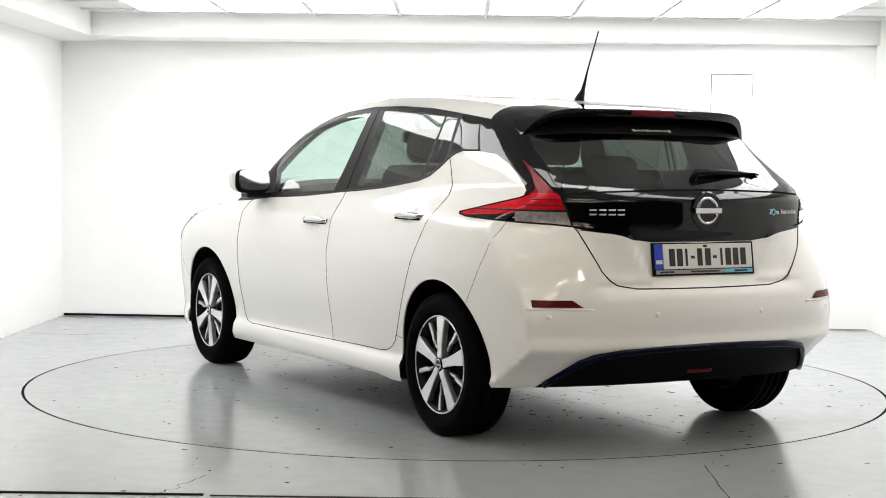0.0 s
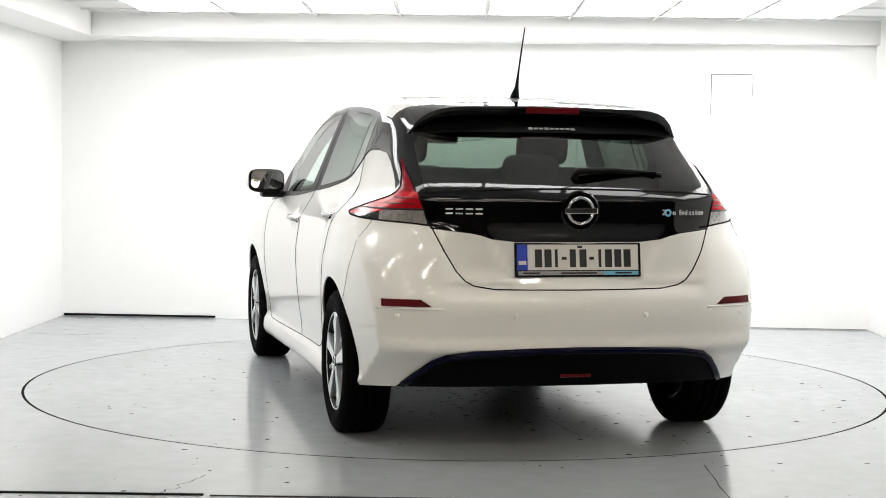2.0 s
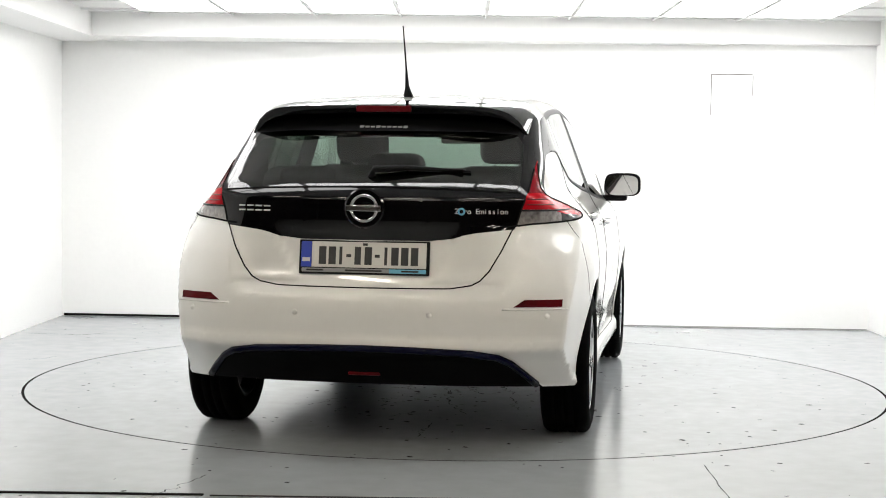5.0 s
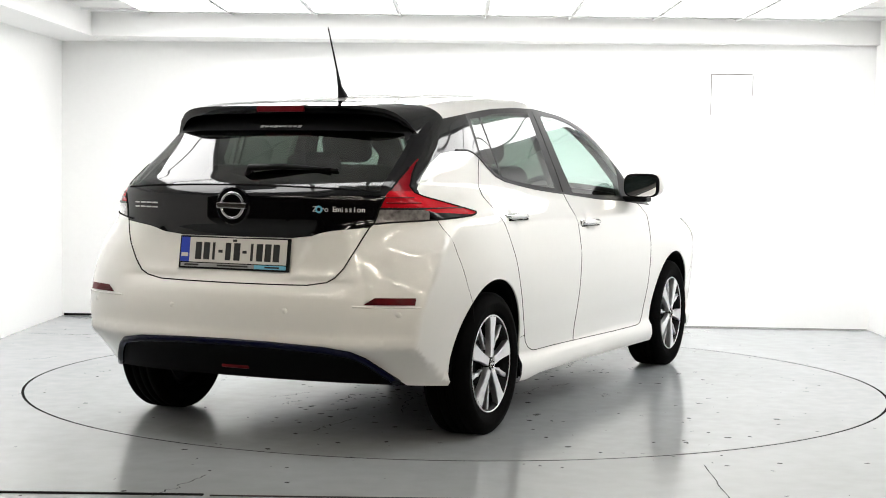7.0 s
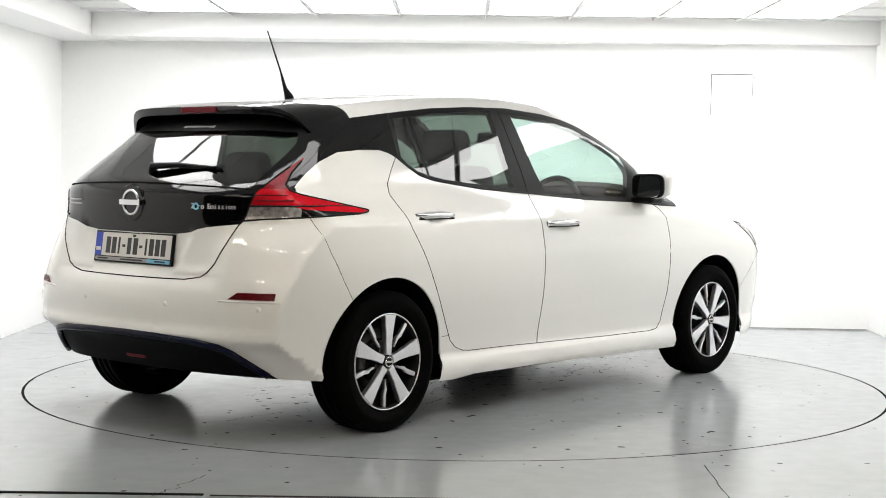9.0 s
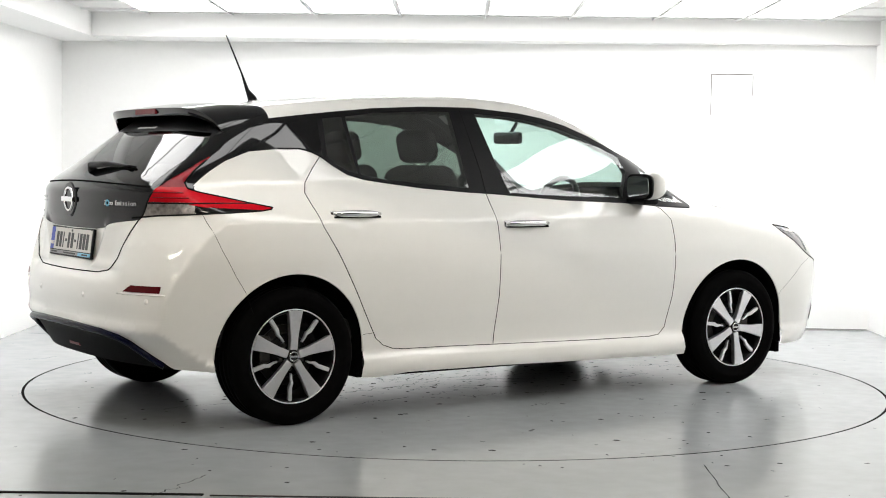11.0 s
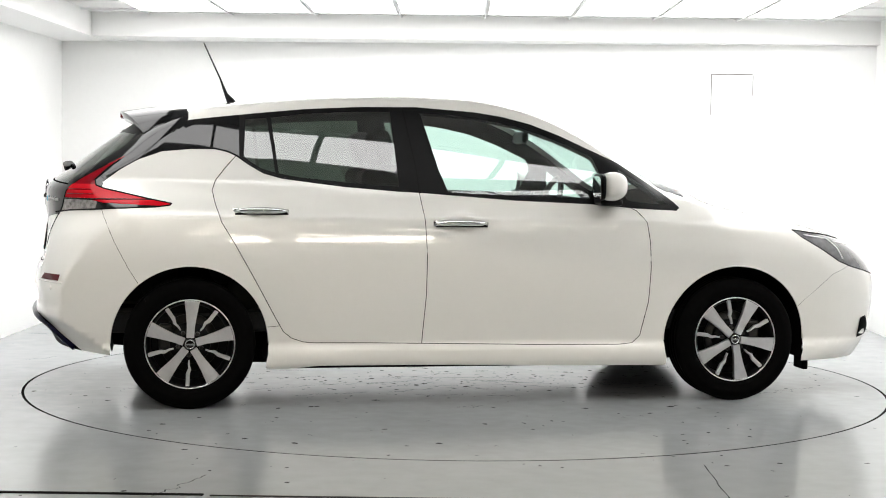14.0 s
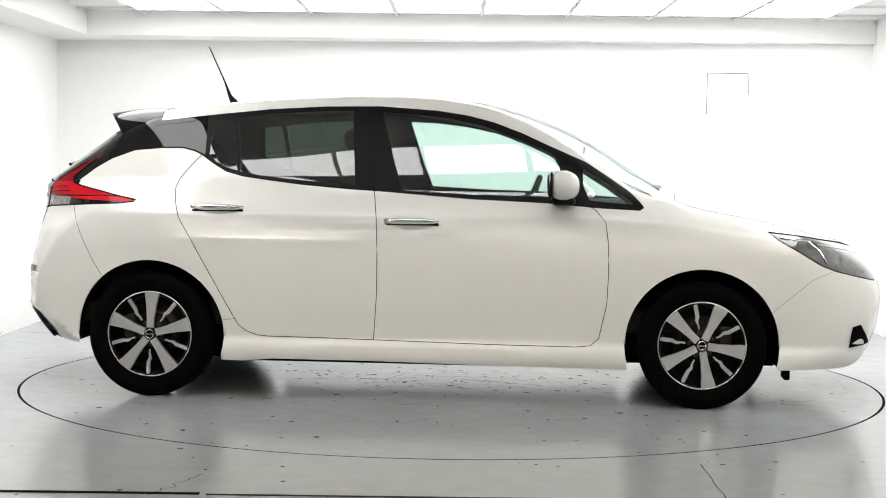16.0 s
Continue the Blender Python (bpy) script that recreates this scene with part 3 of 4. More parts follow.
def car_skin(car):
    verts, quads = skin_mesh()
    me = bpy.data.meshes.new("skin")
    me.from_pydata(verts.tolist(), [], quads.tolist())
    bm = bmesh.new()
    bm.from_mesh(me)
    bpy.data.meshes.remove(me)
    bm.normal_update()
    for s in (-1, 1):
        def flank(c, n, s=s):
            return c.y * s > .3

        for line, loop in ((DLO, True), (QUARTER, False), (ROOF_SEAM, False), (REAR_GLASS_SIDE, True), (QUARTER_GLASS, True), (FRONT_GLASS, True), (VENT_GLASS, True), (DOOR_MID, False),
                           (DOOR_REAR, False), (DOOR_FRONT, False), (LAMP_SIDE, True), (LAMP_SPLIT, False), ([(-.72, 1.055), (-.40, 1.055)], False), (BUMPER_SEAM, False), (NOSE_SEAM, False), (HEADLAMP, True), ([(.34, .33), (2.4, .33)], False), ([(.235, 1.42), (.235, 1.17)], False),
                           (ring_line(0, HUB_Z, ARCH), True), (ring_line(2.7, HUB_Z, ARCH), True)):
            score(bm, line, "xz", flank, loop)
        for hx in HUBS:
            for e in (-1, 1):
                score(bm, [(hx + e * (ARCH - .012), HUB_Z - .06), (hx + e * (ARCH - .012), .1)], "xz", flank)
    score(bm, BELLY_LINE, "xz", lambda c, n: c.z < .4)
    score(bm, [(0.0, -.6), (0.0, .6)], "xy", lambda c, n: n.z > .6)

    def rear(c, n):
        return c.x < -.1 and n.x < -.1

    for line, loop in ((LAMP_INNER, False), (mirrored(LAMP_INNER), False), (LID_LOW, False), (SCREEN, True), (HATCH, False), (DIFFUSER, False)):
        score(bm, line, "yz", rear, loop)
    score(bm, SCREEN_FRONT, "xy", lambda c, n: n.z > .2 and c.z > .9, True)
    score(bm, BONNET, "xy", lambda c, n: n.z > .2, True)
    bm.normal_update()
    co = onto_skin(np.array([v.co for v in bm.verts]), 2)
    nor = skin_normals(co)
    nor /= np.linalg.norm(nor, axis=1)[:, None]
    bm.verts.index_update()
    groups = {}
    for f in bm.faces:
        c = f.calc_center_median()
        key = label_of(c, f.normal)
        if key:
            groups.setdefault(key, []).append([v.index for v in f.verts])
    bm.free()
    made, lining = {}, []
    for key, faces in groups.items():
        name = key.split("|")[0]
        used = sorted({i for f in faces for i in f})
        back = {i: k for k, i in enumerate(used)}
        me = bpy.data.meshes.new(name)
        me.from_pydata((co[used] - np.array(AXIS)).tolist(), [], [[back[i] for i in f] for f in faces])
        look_of = SKIN_LOOK.get(name, (M_PAINT, ""))
        me.materials.append(look_of[0])
        me.polygons.foreach_set("use_smooth", [True] * len(me.polygons))
        me.normals_split_custom_set_from_vertices(nor[used].tolist())
        ob = new(name, me)
        ob.parent = car
        if look_of[1]:
            tagged(ob, look_of[1])
        made[key] = ob
        if "glass" not in name and name not in ("rear_screen", "windscreen"):
            lining += [f for f in faces if min(co[i][2] for i in f) > .5]
    used = sorted({i for f in lining for i in f})
    back = {i: k for k, i in enumerate(used)}
    me = bpy.data.meshes.new("interior_lining")
    me.from_pydata((co[used] - nor[used] * .03 - np.array(AXIS)).tolist(), [], [[back[i] for i in f][::-1] for f in lining])
    me.materials.append(M_LINER)
    me.polygons.foreach_set("use_smooth", [True] * len(me.polygons))
    ob = new("interior_lining", me)
    ob.parent = car
    tagged(ob, "dark grey cabin lining")
    return made


def on_face(y, z, lift=.002):
    """A pose on the tail's skin: x to the viewer's right, y up, z out of the skin."""
    p = root([(0, y, z)], 0, -.95, .6)
    n = Vector(skin_normals(p)[0]).normalized()
    right = Vector((0, -1, 0))
    right = (right - n * right.dot(n)).normalized()
    up = n.cross(right)
    m = Matrix((right, up, n)).transposed().to_4x4()
    m.translation = Vector(p[0]) - AXIS + n * lift
    return m


def seam(name, pts, car, r=.0019, mat=None, label=""):
    return part(name, tube(shifted(pts), r, 6), mat or M_GAP, car, label)


def wheel(car, x, s, phase):
    """An alloy wheel; s is the car's side. Built about its hub, outer face towards -y, then turned."""
    turn = pose(x - AXIS.x, s * .775 - AXIS.y, HUB_Z, 0, 0, 0 if s < 0 else 180)
    rim = part("wheel", lathe([(.2, .09), (.205, .085), (.2, .06), (.19, -.02), (.195, -.07), (.208, -.082), (.214, -.084), (.214, -.09), (.205, -.0905), (.196, -.075), (.188, -.055), (.182, .0), (.185, .06), (.19, .09)], 72, closed=True), M_DARK_ALLOY, car, "ten-spoke alloy wheel in silver and black", True)
    rim.matrix_basis = turn
    r = HUB_Z
    prof = [(.205, .088), (.225, .1), (.262, .104), (.29, .098), (.303, .086)]
    for k in range(4):
        y = .07 - k * .04
        prof += [(r, y), (r, y - .026), (r - .008, y - .029), (r - .008, y - .037)]
    prof = prof[:-2] + [(.303, -.086), (.29, -.098), (.27, -.1035), (.262, -.106), (.255, -.1035), (.235, -.102), (.222, -.097), (.212, -.089)]
    part("tyre", lathe(prof, 96), M_RUBBER, rim, "black tyre with grooved tread", True)
    part("rim_lip", lathe([(.2045, -.086), (.207, -.0935), (.2115, -.0925), (.2125, -.086), (.2075, -.083)], 72, closed=True), M_ALLOY, rim, "bright machined rim edge", True)
    wide = [(-.018, .03), (-.0185, .08), (-.0255, .14), (-.0355, .202), (0, .2052), (.0355, .202), (.0255, .14), (.0185, .08), (.018, .03)]
    thin = [(-.004, .078), (-.005, .1), (-.013, .122), (-.0075, .14), (-.0095, .203), (.0095, .203), (.0105, .14), (.001, .118), (.004, .098), (.003, .078)]
    for k in range(5):
        for line, y0, y1, off, name in ((wide, -.094, -.068, 0, "spoke"), (thin, -.082, -.066, 36, "thin_spoke")):
            a = radians(phase + off + 72 * k)
            pts = [(px * math.sin(a) + pz * math.cos(a), -px * math.cos(a) + pz * math.sin(a)) for px, pz in line]
            bm = prism(pts, y0, y1)
            edge = [e for e in bm.edges if all(abs(v.co.y - y0) < 1e-5 for v in e.verts)]
            bmesh.ops.bevel(bm, geom=edge, offset=.0025, segments=2, affect="EDGES")
            part(name, bm, M_ALLOY, rim, "machined silver spoke")
        a = radians(phase + 36 + 72 * k)
        part("wheel_nut", lathe([(0, -.07), (.009, -.07), (.011, -.05), (.011, -.04)], 8, bm=None), M_STEEL, rim).location = (.057 * math.cos(a), 0, .057 * math.sin(a))
    part("hub", lathe([(0, -.045), (.09, -.045), (.1, -.03), (.1, .0)], 40), M_DARK_ALLOY, rim, "black wheel centre", True)
    part("hub_cap", lathe([(0, -.0955), (.02, -.0955), (.026, -.093), (.03, -.085), (.03, -.06)], 32), M_BLACK, rim, "black wheel cap", True)
    part("cap_ring", lathe([(.0185, -.098), (.0225, -.0985), (.0235, -.094), (.0175, -.094)], 32, closed=True), M_CHROME, rim, "chrome ring on the wheel cap", True)
    part("cap_bar", box((0, -.0965, 0), (.046, .005, .008), .001), M_CHROME, rim)
    part("brake_disc", lathe([(.04, -.02), (.135, -.02), (.137, -.01), (.135, .0), (.04, .0)], 48), M_STEEL, rim, "bare steel brake disc", True)
    part("brake_caliper", box((.115 if x > 1 else -.115, -.01, .03), (.06, .07, .12), .012), M_STEEL, rim, "grey brake caliper")
    part("inner_barrel", lathe([(.0, .03), (.185, .03), (.188, .05)], 32), M_DARK_ALLOY, rim)


def arch_liner(car, hx, s):
    n = 36
    line = [(hx + (ARCH + .001) * math.cos(a), HUB_Z + (ARCH + .001) * math.sin(a)) for a in (math.pi * (k / n * 1.0) for k in range(n + 1))]
    line = [(hx + ARCH - .011, .21)] + line + [(hx - ARCH + .011, .27 if hx < 1 else .21)]
    y = root([(a, 0, b) for a, b in line], 1, s * 1.05, 0)[:, 1]
    bm = bmesh.new()
    rows = []
    for k, (a, b) in enumerate(line):
        rows.append([bm.verts.new(Vector((a, yy, b)) - AXIS) for yy in (y[k] - s * .004, y[k] - s * .05, s * .52)])
    for p, q in zip(rows[:-1], rows[1:]):
        for k in range(2):
            bm.faces.new((p[k], p[k + 1], q[k + 1], q[k]))
    bm.faces.new([r[2] for r in rows])
    bmesh.ops.recalc_face_normals(bm, faces=bm.faces)
    part("wheel_arch_liner", bm, M_PLASTIC, car, "black wheel arch liner")
    lip = [Vector((a, y[k] - s * .003, b)) for k, (a, b) in enumerate(line)]
    part("arch_edge", tube(shifted(lip[1:-1]), .005, 6), M_PAINT, car, "", True)


def mirror(car, s):
    """A door mirror: white shell, black foot, mirror glass facing back."""
    base = Vector((2.03, s * .905, 1.065)) - AXIS
    bm = bmesh.new()
    bmesh.ops.create_uvsphere(bm, u_segments=28, v_segments=16, radius=1)
    for v in bm.verts:
        x, y, z = v.co
        q = (abs(x) ** 3 + abs(y) ** 3.4 + abs(z) ** 3.4) ** (-1 / 3.4)
        x, y, z = x * q, y * q, z * q
        v.co = (x * .062 + (.012 if x > 0 else 0) * (1 - y * y), y * .108 * (1 - .12 * max(x, 0)), z * .07 * (1 - .25 * max(x, 0)) + .012 * y * s)
    for v in bm.verts:
        v.co.x = max(v.co.x, -.062)
    shell = part("door_mirror", bm, M_PAINT, car, "white door mirror shell", True)
    shell.location = base
    rounded = [(abs(math.cos(t)) ** .5 * math.copysign(1, math.cos(t)), abs(math.sin(t)) ** .55 * math.copysign(1, math.sin(t))) for t in (radians(7.5 + 15 * k) for k in range(24))]
    part("mirror_rim", prism([(.1 * a, .065 * b) for a, b in rounded], -.065, -.055, "yz"), M_TRIM, shell, "black rim")
    part("mirror_glass", prism([(.09 * a, .056 * b) for a, b in rounded], -.0665, -.065, "yz"), M_MIRROR, shell, "mirror glass").matrix_basis = Matrix.Translation((-.01 if s > 0 else -.007, 0, 0)) @ Matrix.Rotation(radians(s * 3), 4, "Z") @ Matrix.Rotation(radians(8 if s > 0 else -3), 4, "Y")
    part("mirror_foot", box((.0, -s * .05, -.075), (.11, .15, .035), .015), M_TRIM, shell, "black mirror foot")


def handle(car, x0, x1, z, s):
    y = float(root([((x0 + x1) / 2, 0, z)], 1, s * 1.05, 0)[0, 1])
    pts = []
    for k in range(9):
        u = k / 8
        pts.append(Vector((x0 + (x1 - x0) * u, y + s * (.016 + .02 * math.sin(math.pi * u) ** .6), z + .004 * math.sin(math.pi * u))))
    grip = part("door_handle", tube(shifted(pts), [.009, .0135, .0155, .0155, .0155, .0155, .0145, .012, .008], 10, flat=1.0), M_CHROME, car, "chrome door handle", True)
    cap = part("lock_cap", box((0, 0, 0), (.034, .022, .03), .007, 3), M_CHROME, grip, "chrome lock cap", True)
    cap.location = Vector((x0 + .004, y + s * .012, z)) - AXIS
    # a black bar laid on the door draws the shade below the grip
    shade_line = root([(x0 + (x1 - x0) * k / 6, 0, z - .014) for k in range(7)], 1, s * 1.05, 0)
    part("handle_shade", tube(shifted(shade_line), .005, 8), M_GAP, car, "dark strip for the shade behind the grip", True)


def seat(car, x, y, wide, rest=True, tall=.62):
    base = Vector((x, y, 0)) - AXIS
    s = part("seat", box(base + Vector((.02, 0, .52)), (.5, wide, .2), .06, 3), M_SEAT, car, "dark fabric seat", True)
    lean = Matrix.Rotation(radians(-20), 4, "Y")
    part("backrest", box(base + Vector((-.32, 0, .86)), (.16, wide, tall), .06, 3, lean), M_SEAT, s, "", True)
    return s


def headrest(car, x, y, z, wide=.27):
    base = Vector((x, y, z)) - AXIS
    h = part("headrest", box(base, (.11, wide, .17), .05, 3, Matrix.Rotation(radians(-12), 4, "Y")), M_SEAT, car, "dark padded headrest", True)
    for k in (-1, 1):
        part("post", tube([base + Vector((.02, k * .06, -.06)), base + Vector((.05, k * .06, -.2))], .007), M_CHROME, h)


def cabin(car):
    o = AXIS
    part("cabin_floor", box(Vector((1.1, 0, .4)) - o, (3.0, 1.5, .1), .02), M_CABIN, car, "dark cabin floor")
    part("boot_trim", box(Vector((-.3, 0, .72)) - o, (.5, 1.15, .5), .05), M_CABIN, car, "dark boot lining")
    for y in (-.37, .37):
        seat(car, 1.38, y, .5)
        headrest(car, .96, y, 1.255)
    seat(car, .42, 0, 1.24, tall=.6)
    for y in (-.4, 0, .4):
        headrest(car, -.03, y, 1.07 if y else 1.13, .26)
    bm = box(Vector((2.22, 0, .83)) - o, (.42, 1.45, .3), .09, 3)
    part("dashboard", bm, M_CABIN, car, "dark dashboard", True)
    wheel_pts = [Vector((1.84 + .06 * math.sin(a), -.37 + .18 * math.cos(a), .93 + .17 * math.sin(a))) for a in (k * math.tau / 32 for k in range(32))]
    sw = part("steering_wheel", tube(shifted(wheel_pts), .015, 8, True), M_CABIN, car, "black steering wheel", True)
    part("steering_hub", box(Vector((1.86, -.37, .92)) - o, (.06, .16, .11), .025), M_CABIN, sw)
    part("steering_column", tube(shifted([(1.87, -.37, .92), (2.1, -.37, .86)]), .03), M_CABIN, sw)
    im = part("rear_view_mirror", box(Vector((1.78, -.02, 1.315)) - o, (.035, .24, .065), .015), M_TRIM, car, "black interior mirror")
    part("stalk", tube(shifted([(1.79, -.02, 1.33), (1.84, -.02, 1.40)]), .01), M_TRIM, im)


def tail_details(car, skin):
    o = AXIS
    lid = skin["tailgate_lid"]
    # roof spoiler
    bm = bmesh.new()
    rows = []
    ys = np.linspace(-.605, .605, 33)
    fore = root([(-.01, y, 0) for y in ys], 2, 1.7, .5)
    under = root([(-.15 + .05 * abs(y / .6) ** 4, y, 0) for y in ys], 2, 1.7, .5)
    for k, y in enumerate(ys):
        u = abs(y) / .605
        tip = Vector((-.335 + .12 * u ** 6, y, 1.413 - .008 * u ** 2 - .112 * u ** 11))
        a, e = Vector(fore[k]), Vector(under[k])
        mid = a.lerp(tip, .5) + Vector((0, 0, .012))
        line = (a + Vector((0, 0, .003)), mid, tip.lerp(mid, .06), tip, tip + Vector((.004, 0, -.012)), tip + Vector((.016, 0, -.034)), tip.lerp(e, .55) + Vector((.01, 0, -.035)), e + Vector((0, 0, -.02)), a + Vector((-.02, 0, -.03)))
        rows.append([bm.verts.new(v - o) for v in line])
    for p, q in zip(rows[:-1], rows[1:]):
        for k in range(len(p)):
            j = (k + 1) % len(p)
            bm.faces.new((p[k], p[j], q[j], q[k]))
    bm.faces.new(rows[0])
    bm.faces.new(rows[-1][::-1])
    bmesh.ops.recalc_face_normals(bm, faces=bm.faces)
    spoiler = part("spoiler", bm, M_BLACK, car, "gloss black roof spoiler")
    for p in spoiler.data.polygons:
        p.use_smooth = len(p.vertices) == 4
    md = spoiler.modifiers.new("edge", "EDGE_SPLIT")
    md.split_angle = radians(40)
    part("high_brake_lamp", box(Vector((-.331, 0, 1.398)) - o, (.014, .235, .026), .003), M_DARKRED, spoiler, "dark red high brake lamp")
    # chrome badge: a ring and a bar
    c = Vector(root([(0, 0, .987)], 0, -.95, .6)[0]) - o
    b = lathe([(.046, .004), (.046, -.006), (.05, -.009), (.056, -.008), (.06, .004)], 48, closed=True)
    bmesh.ops.transform(b, matrix=Matrix.Rotation(math.pi, 4, "Z"), verts=b.verts)
    badge = part("badge", b, M_CHROME, car, "round chrome badge with a crossbar", True)
    badge.matrix_basis = Matrix.Translation(c + Vector((-.004, 0, 0))) @ Matrix.Rotation(radians(90), 4, "Z")
    part("badge_bar", box((0, .008, 0), (.14, .012, .024), .003), M_CHROME, badge)
    part("badge_recess", lathe([(0, .002), (.075, .002), (.082, -.004)], 40), M_BLACK, badge)
    # model lettering as plain bars
    for k in range(4):
        bm = bmesh.new()
        for dz in (.009, -.009):
            box((0, dz, .001), (.029, .006, .005), .001, bm=bm)
        part("model_letter_bar", bm, M_SILVER, lid, "chrome bar of the model lettering").matrix_basis = on_face(.525 - k * .038, .981)
    for k, text in enumerate("Zero Emission"):
        if k == 1 or text == " ":
            continue
        y = -.372 - k * .0158
        writing(text, .031, .0015, on_face(y, .979, .003), M_SILVER, lid, "lettering")
    ring = part("blue_ring", lathe([(.0075, -.004), (.0115, -.007), (.0155, -.004)], 24), M_LIGHTBLUE, lid, "small blue ring in the lettering", True)
    ring.matrix_basis = on_face(-.389, .979, .0) @ Matrix.Rotation(radians(-90), 4, "X")
    # wiper
    arm = part("rear_wiper", tube(shifted([(-.60, -.01, 1.115), (-.61, -.02, 1.145), (-.585, -.16, 1.15), (-.56, -.33, 1.142), (-.555, -.41, 1.138)]), [.022, .02, .016, .01, .006], 10, flat=.8), M_TRIM, car, "black rear wiper", True)
    part("wiper_blade", box(Vector((-.565, -.2, 1.13)) - o, (.015, .36, .014), .004, 2, Matrix.Rotation(radians(-3), 4, "X")), M_RUBBER, arm)
    # reflectors, sensors
    for s in (-1, 1):
        quad = [(s * .79, .632), (s * .645, .632), (s * .603, .603), (s * .79, .603)]
        q = root([(0, a, b) for a, b in dense(quad + quad[:1], .02)], 0, -.95, .6)
        bm = bmesh.new()
        f = bm.faces.new([bm.verts.new(v - o) for v in (Vector(k) + Vector((-.004, s * .002, 0)) for k in q[:-1])])
        bmesh.ops.solidify(bm, geom=[f], thickness=.006)
        part("rear_reflector", bm, M_DARKRED, car, "dark red bumper reflector")
        ledge = root([(0, s * a, .594) for a in np.linspace(.81, .56, 10)], 0, -.95, .6)
        part("reflector_ledge", tube(shifted(ledge), .0045, 8), M_PAINT, car, "", True)
        for yy, zz in ((.736, .566), (.274, .567)):
            t = part("parking_sensor", lathe([(0, -.003), (.0085, -.003), (.0095, .0), (.012, .0), (.012, .004)], 20), M_PAINT, car, "small round parking sensor", True)
            t.matrix_basis = on_face(s * yy, zz, .0) @ Matrix.Rotation(radians(-90), 4, "X")
    # number plate: bars instead of characters
    plate = part("number_plate", box((0, 0, 0), (.012, .535, .138), .004), M_TRIM, car, "number plate in a black frame, characters as plain bars")
    plate.matrix_basis = Matrix.Translation(Vector((-.694, .001, .788)) - o) @ Matrix.Rotation(radians(8), 4, "Y")
    part("plate_face", box((-.0065, -.02, .01), (.004, .47, .103), .001), M_WHITE, plate, "white plate face")
    part("plate_band", box((-.0066, .2375, .01), (.004, .043, .103), .001), M_PLATEBLUE, plate, "blue band")
    part("plate_strip", box((-.0066, .075, -.0535), (.004, .36, .016), .001), M_GREY, plate, "grey dealer strip")
    part("plate_strip_end", box((-.0066, -.18, -.0535), (.004, .15, .016), .001), M_LIGHTBLUE, plate, "light blue dealer strip")
    ys = (.175, .135, .1, .067, .03, -.013, -.05, -.085, -.122, -.162, -.202)
    for k, yy in enumerate(ys):
        w, hgt = ((.03, .072), (.03, .072), (.012, .072), (.02, .012), (.026, .072), (.03, .072), (.02, .012), (.012, .072), (.03, .072), (.03, .072), (.03, .072))[k]
        part("character_bar", box((-.0085, yy - .005, .006), (.002, w, hgt)), M_INK, plate)
    part("region_bar", box((-.0085, -.005, .052), (.002, .02, .01)), M_INK, plate)
    part("strip_bar", box((-.0087, .0, -.0535), (.002, .15, .007)), M_INK, plate)
    part("strip_bar", box((-.0087, .2, -.0535), (.002, .07, .007)), M_INK, plate)
    part("strip_bar", box((-.0087, -.19, -.0535), (.002, .07, .007)), M_INK, plate)
    part("band_bar", box((-.0087, .2375, -.012), (.002, .032, .016)), M_WHITE, plate)
    # dealer sticker bars inside the screen
    for k in range(9):
        part("sticker_bar", box((0, 0, 0), (.017, .017 if k in (0, 3, 8) else .011, .002)), M_GREY, car).matrix_basis = on_face(.095 - k * .0235, 1.32, .003)
    # lower bumper: blue edge, dark red lamp, vanes
    edge = on_tail(DIFFUSER[1:-1])
    part("blue_edge", tube(shifted(edge + np.array((-.002, 0, -.012))), .015, 10), M_BLUE, car, "dark blue edge of the lower bumper", True)
    part("fog_lamp", box(Vector((-.676, 0, .325)) - o, (.02, .135, .03), .006), M_DARKRED, car, "dark red rear fog lamp")
    part("tow_cover", box(Vector((-.45, -.06, .268)) - o, (.1, .52, .03), .012), M_PLASTIC, car, "black lower valance")
    for y in (-.52, -.3, .3, .52):
        part("diffuser_vane", box(Vector((-.655 + .2 * y * y, y, .345)) - o, (.07, .014, .1), .006, 2, Matrix.Rotation(radians(-28), 4, "Y")), M_PLASTIC, car)
    part("suspension_beam", box(Vector((-.02, 0, .3)) - o, (.16, 1.2, .08), .03), M_PLASTIC, car, "black rear axle beam")
    # aerial
    an = part("aerial", tube(shifted([(.232, 0, 1.455), (.225, 0, 1.482), (.2, 0, 1.52), (.17, 0, 1.60), (.085, 0, 1.783)]), [.03, .022, .01, .0045, .003], 10), M_TRIM, car, "thin black roof aerial", True)
    sm = part("screen_seal", tube(shifted(on_tail(LID_TOP)), .004, 6), M_GAP, car)


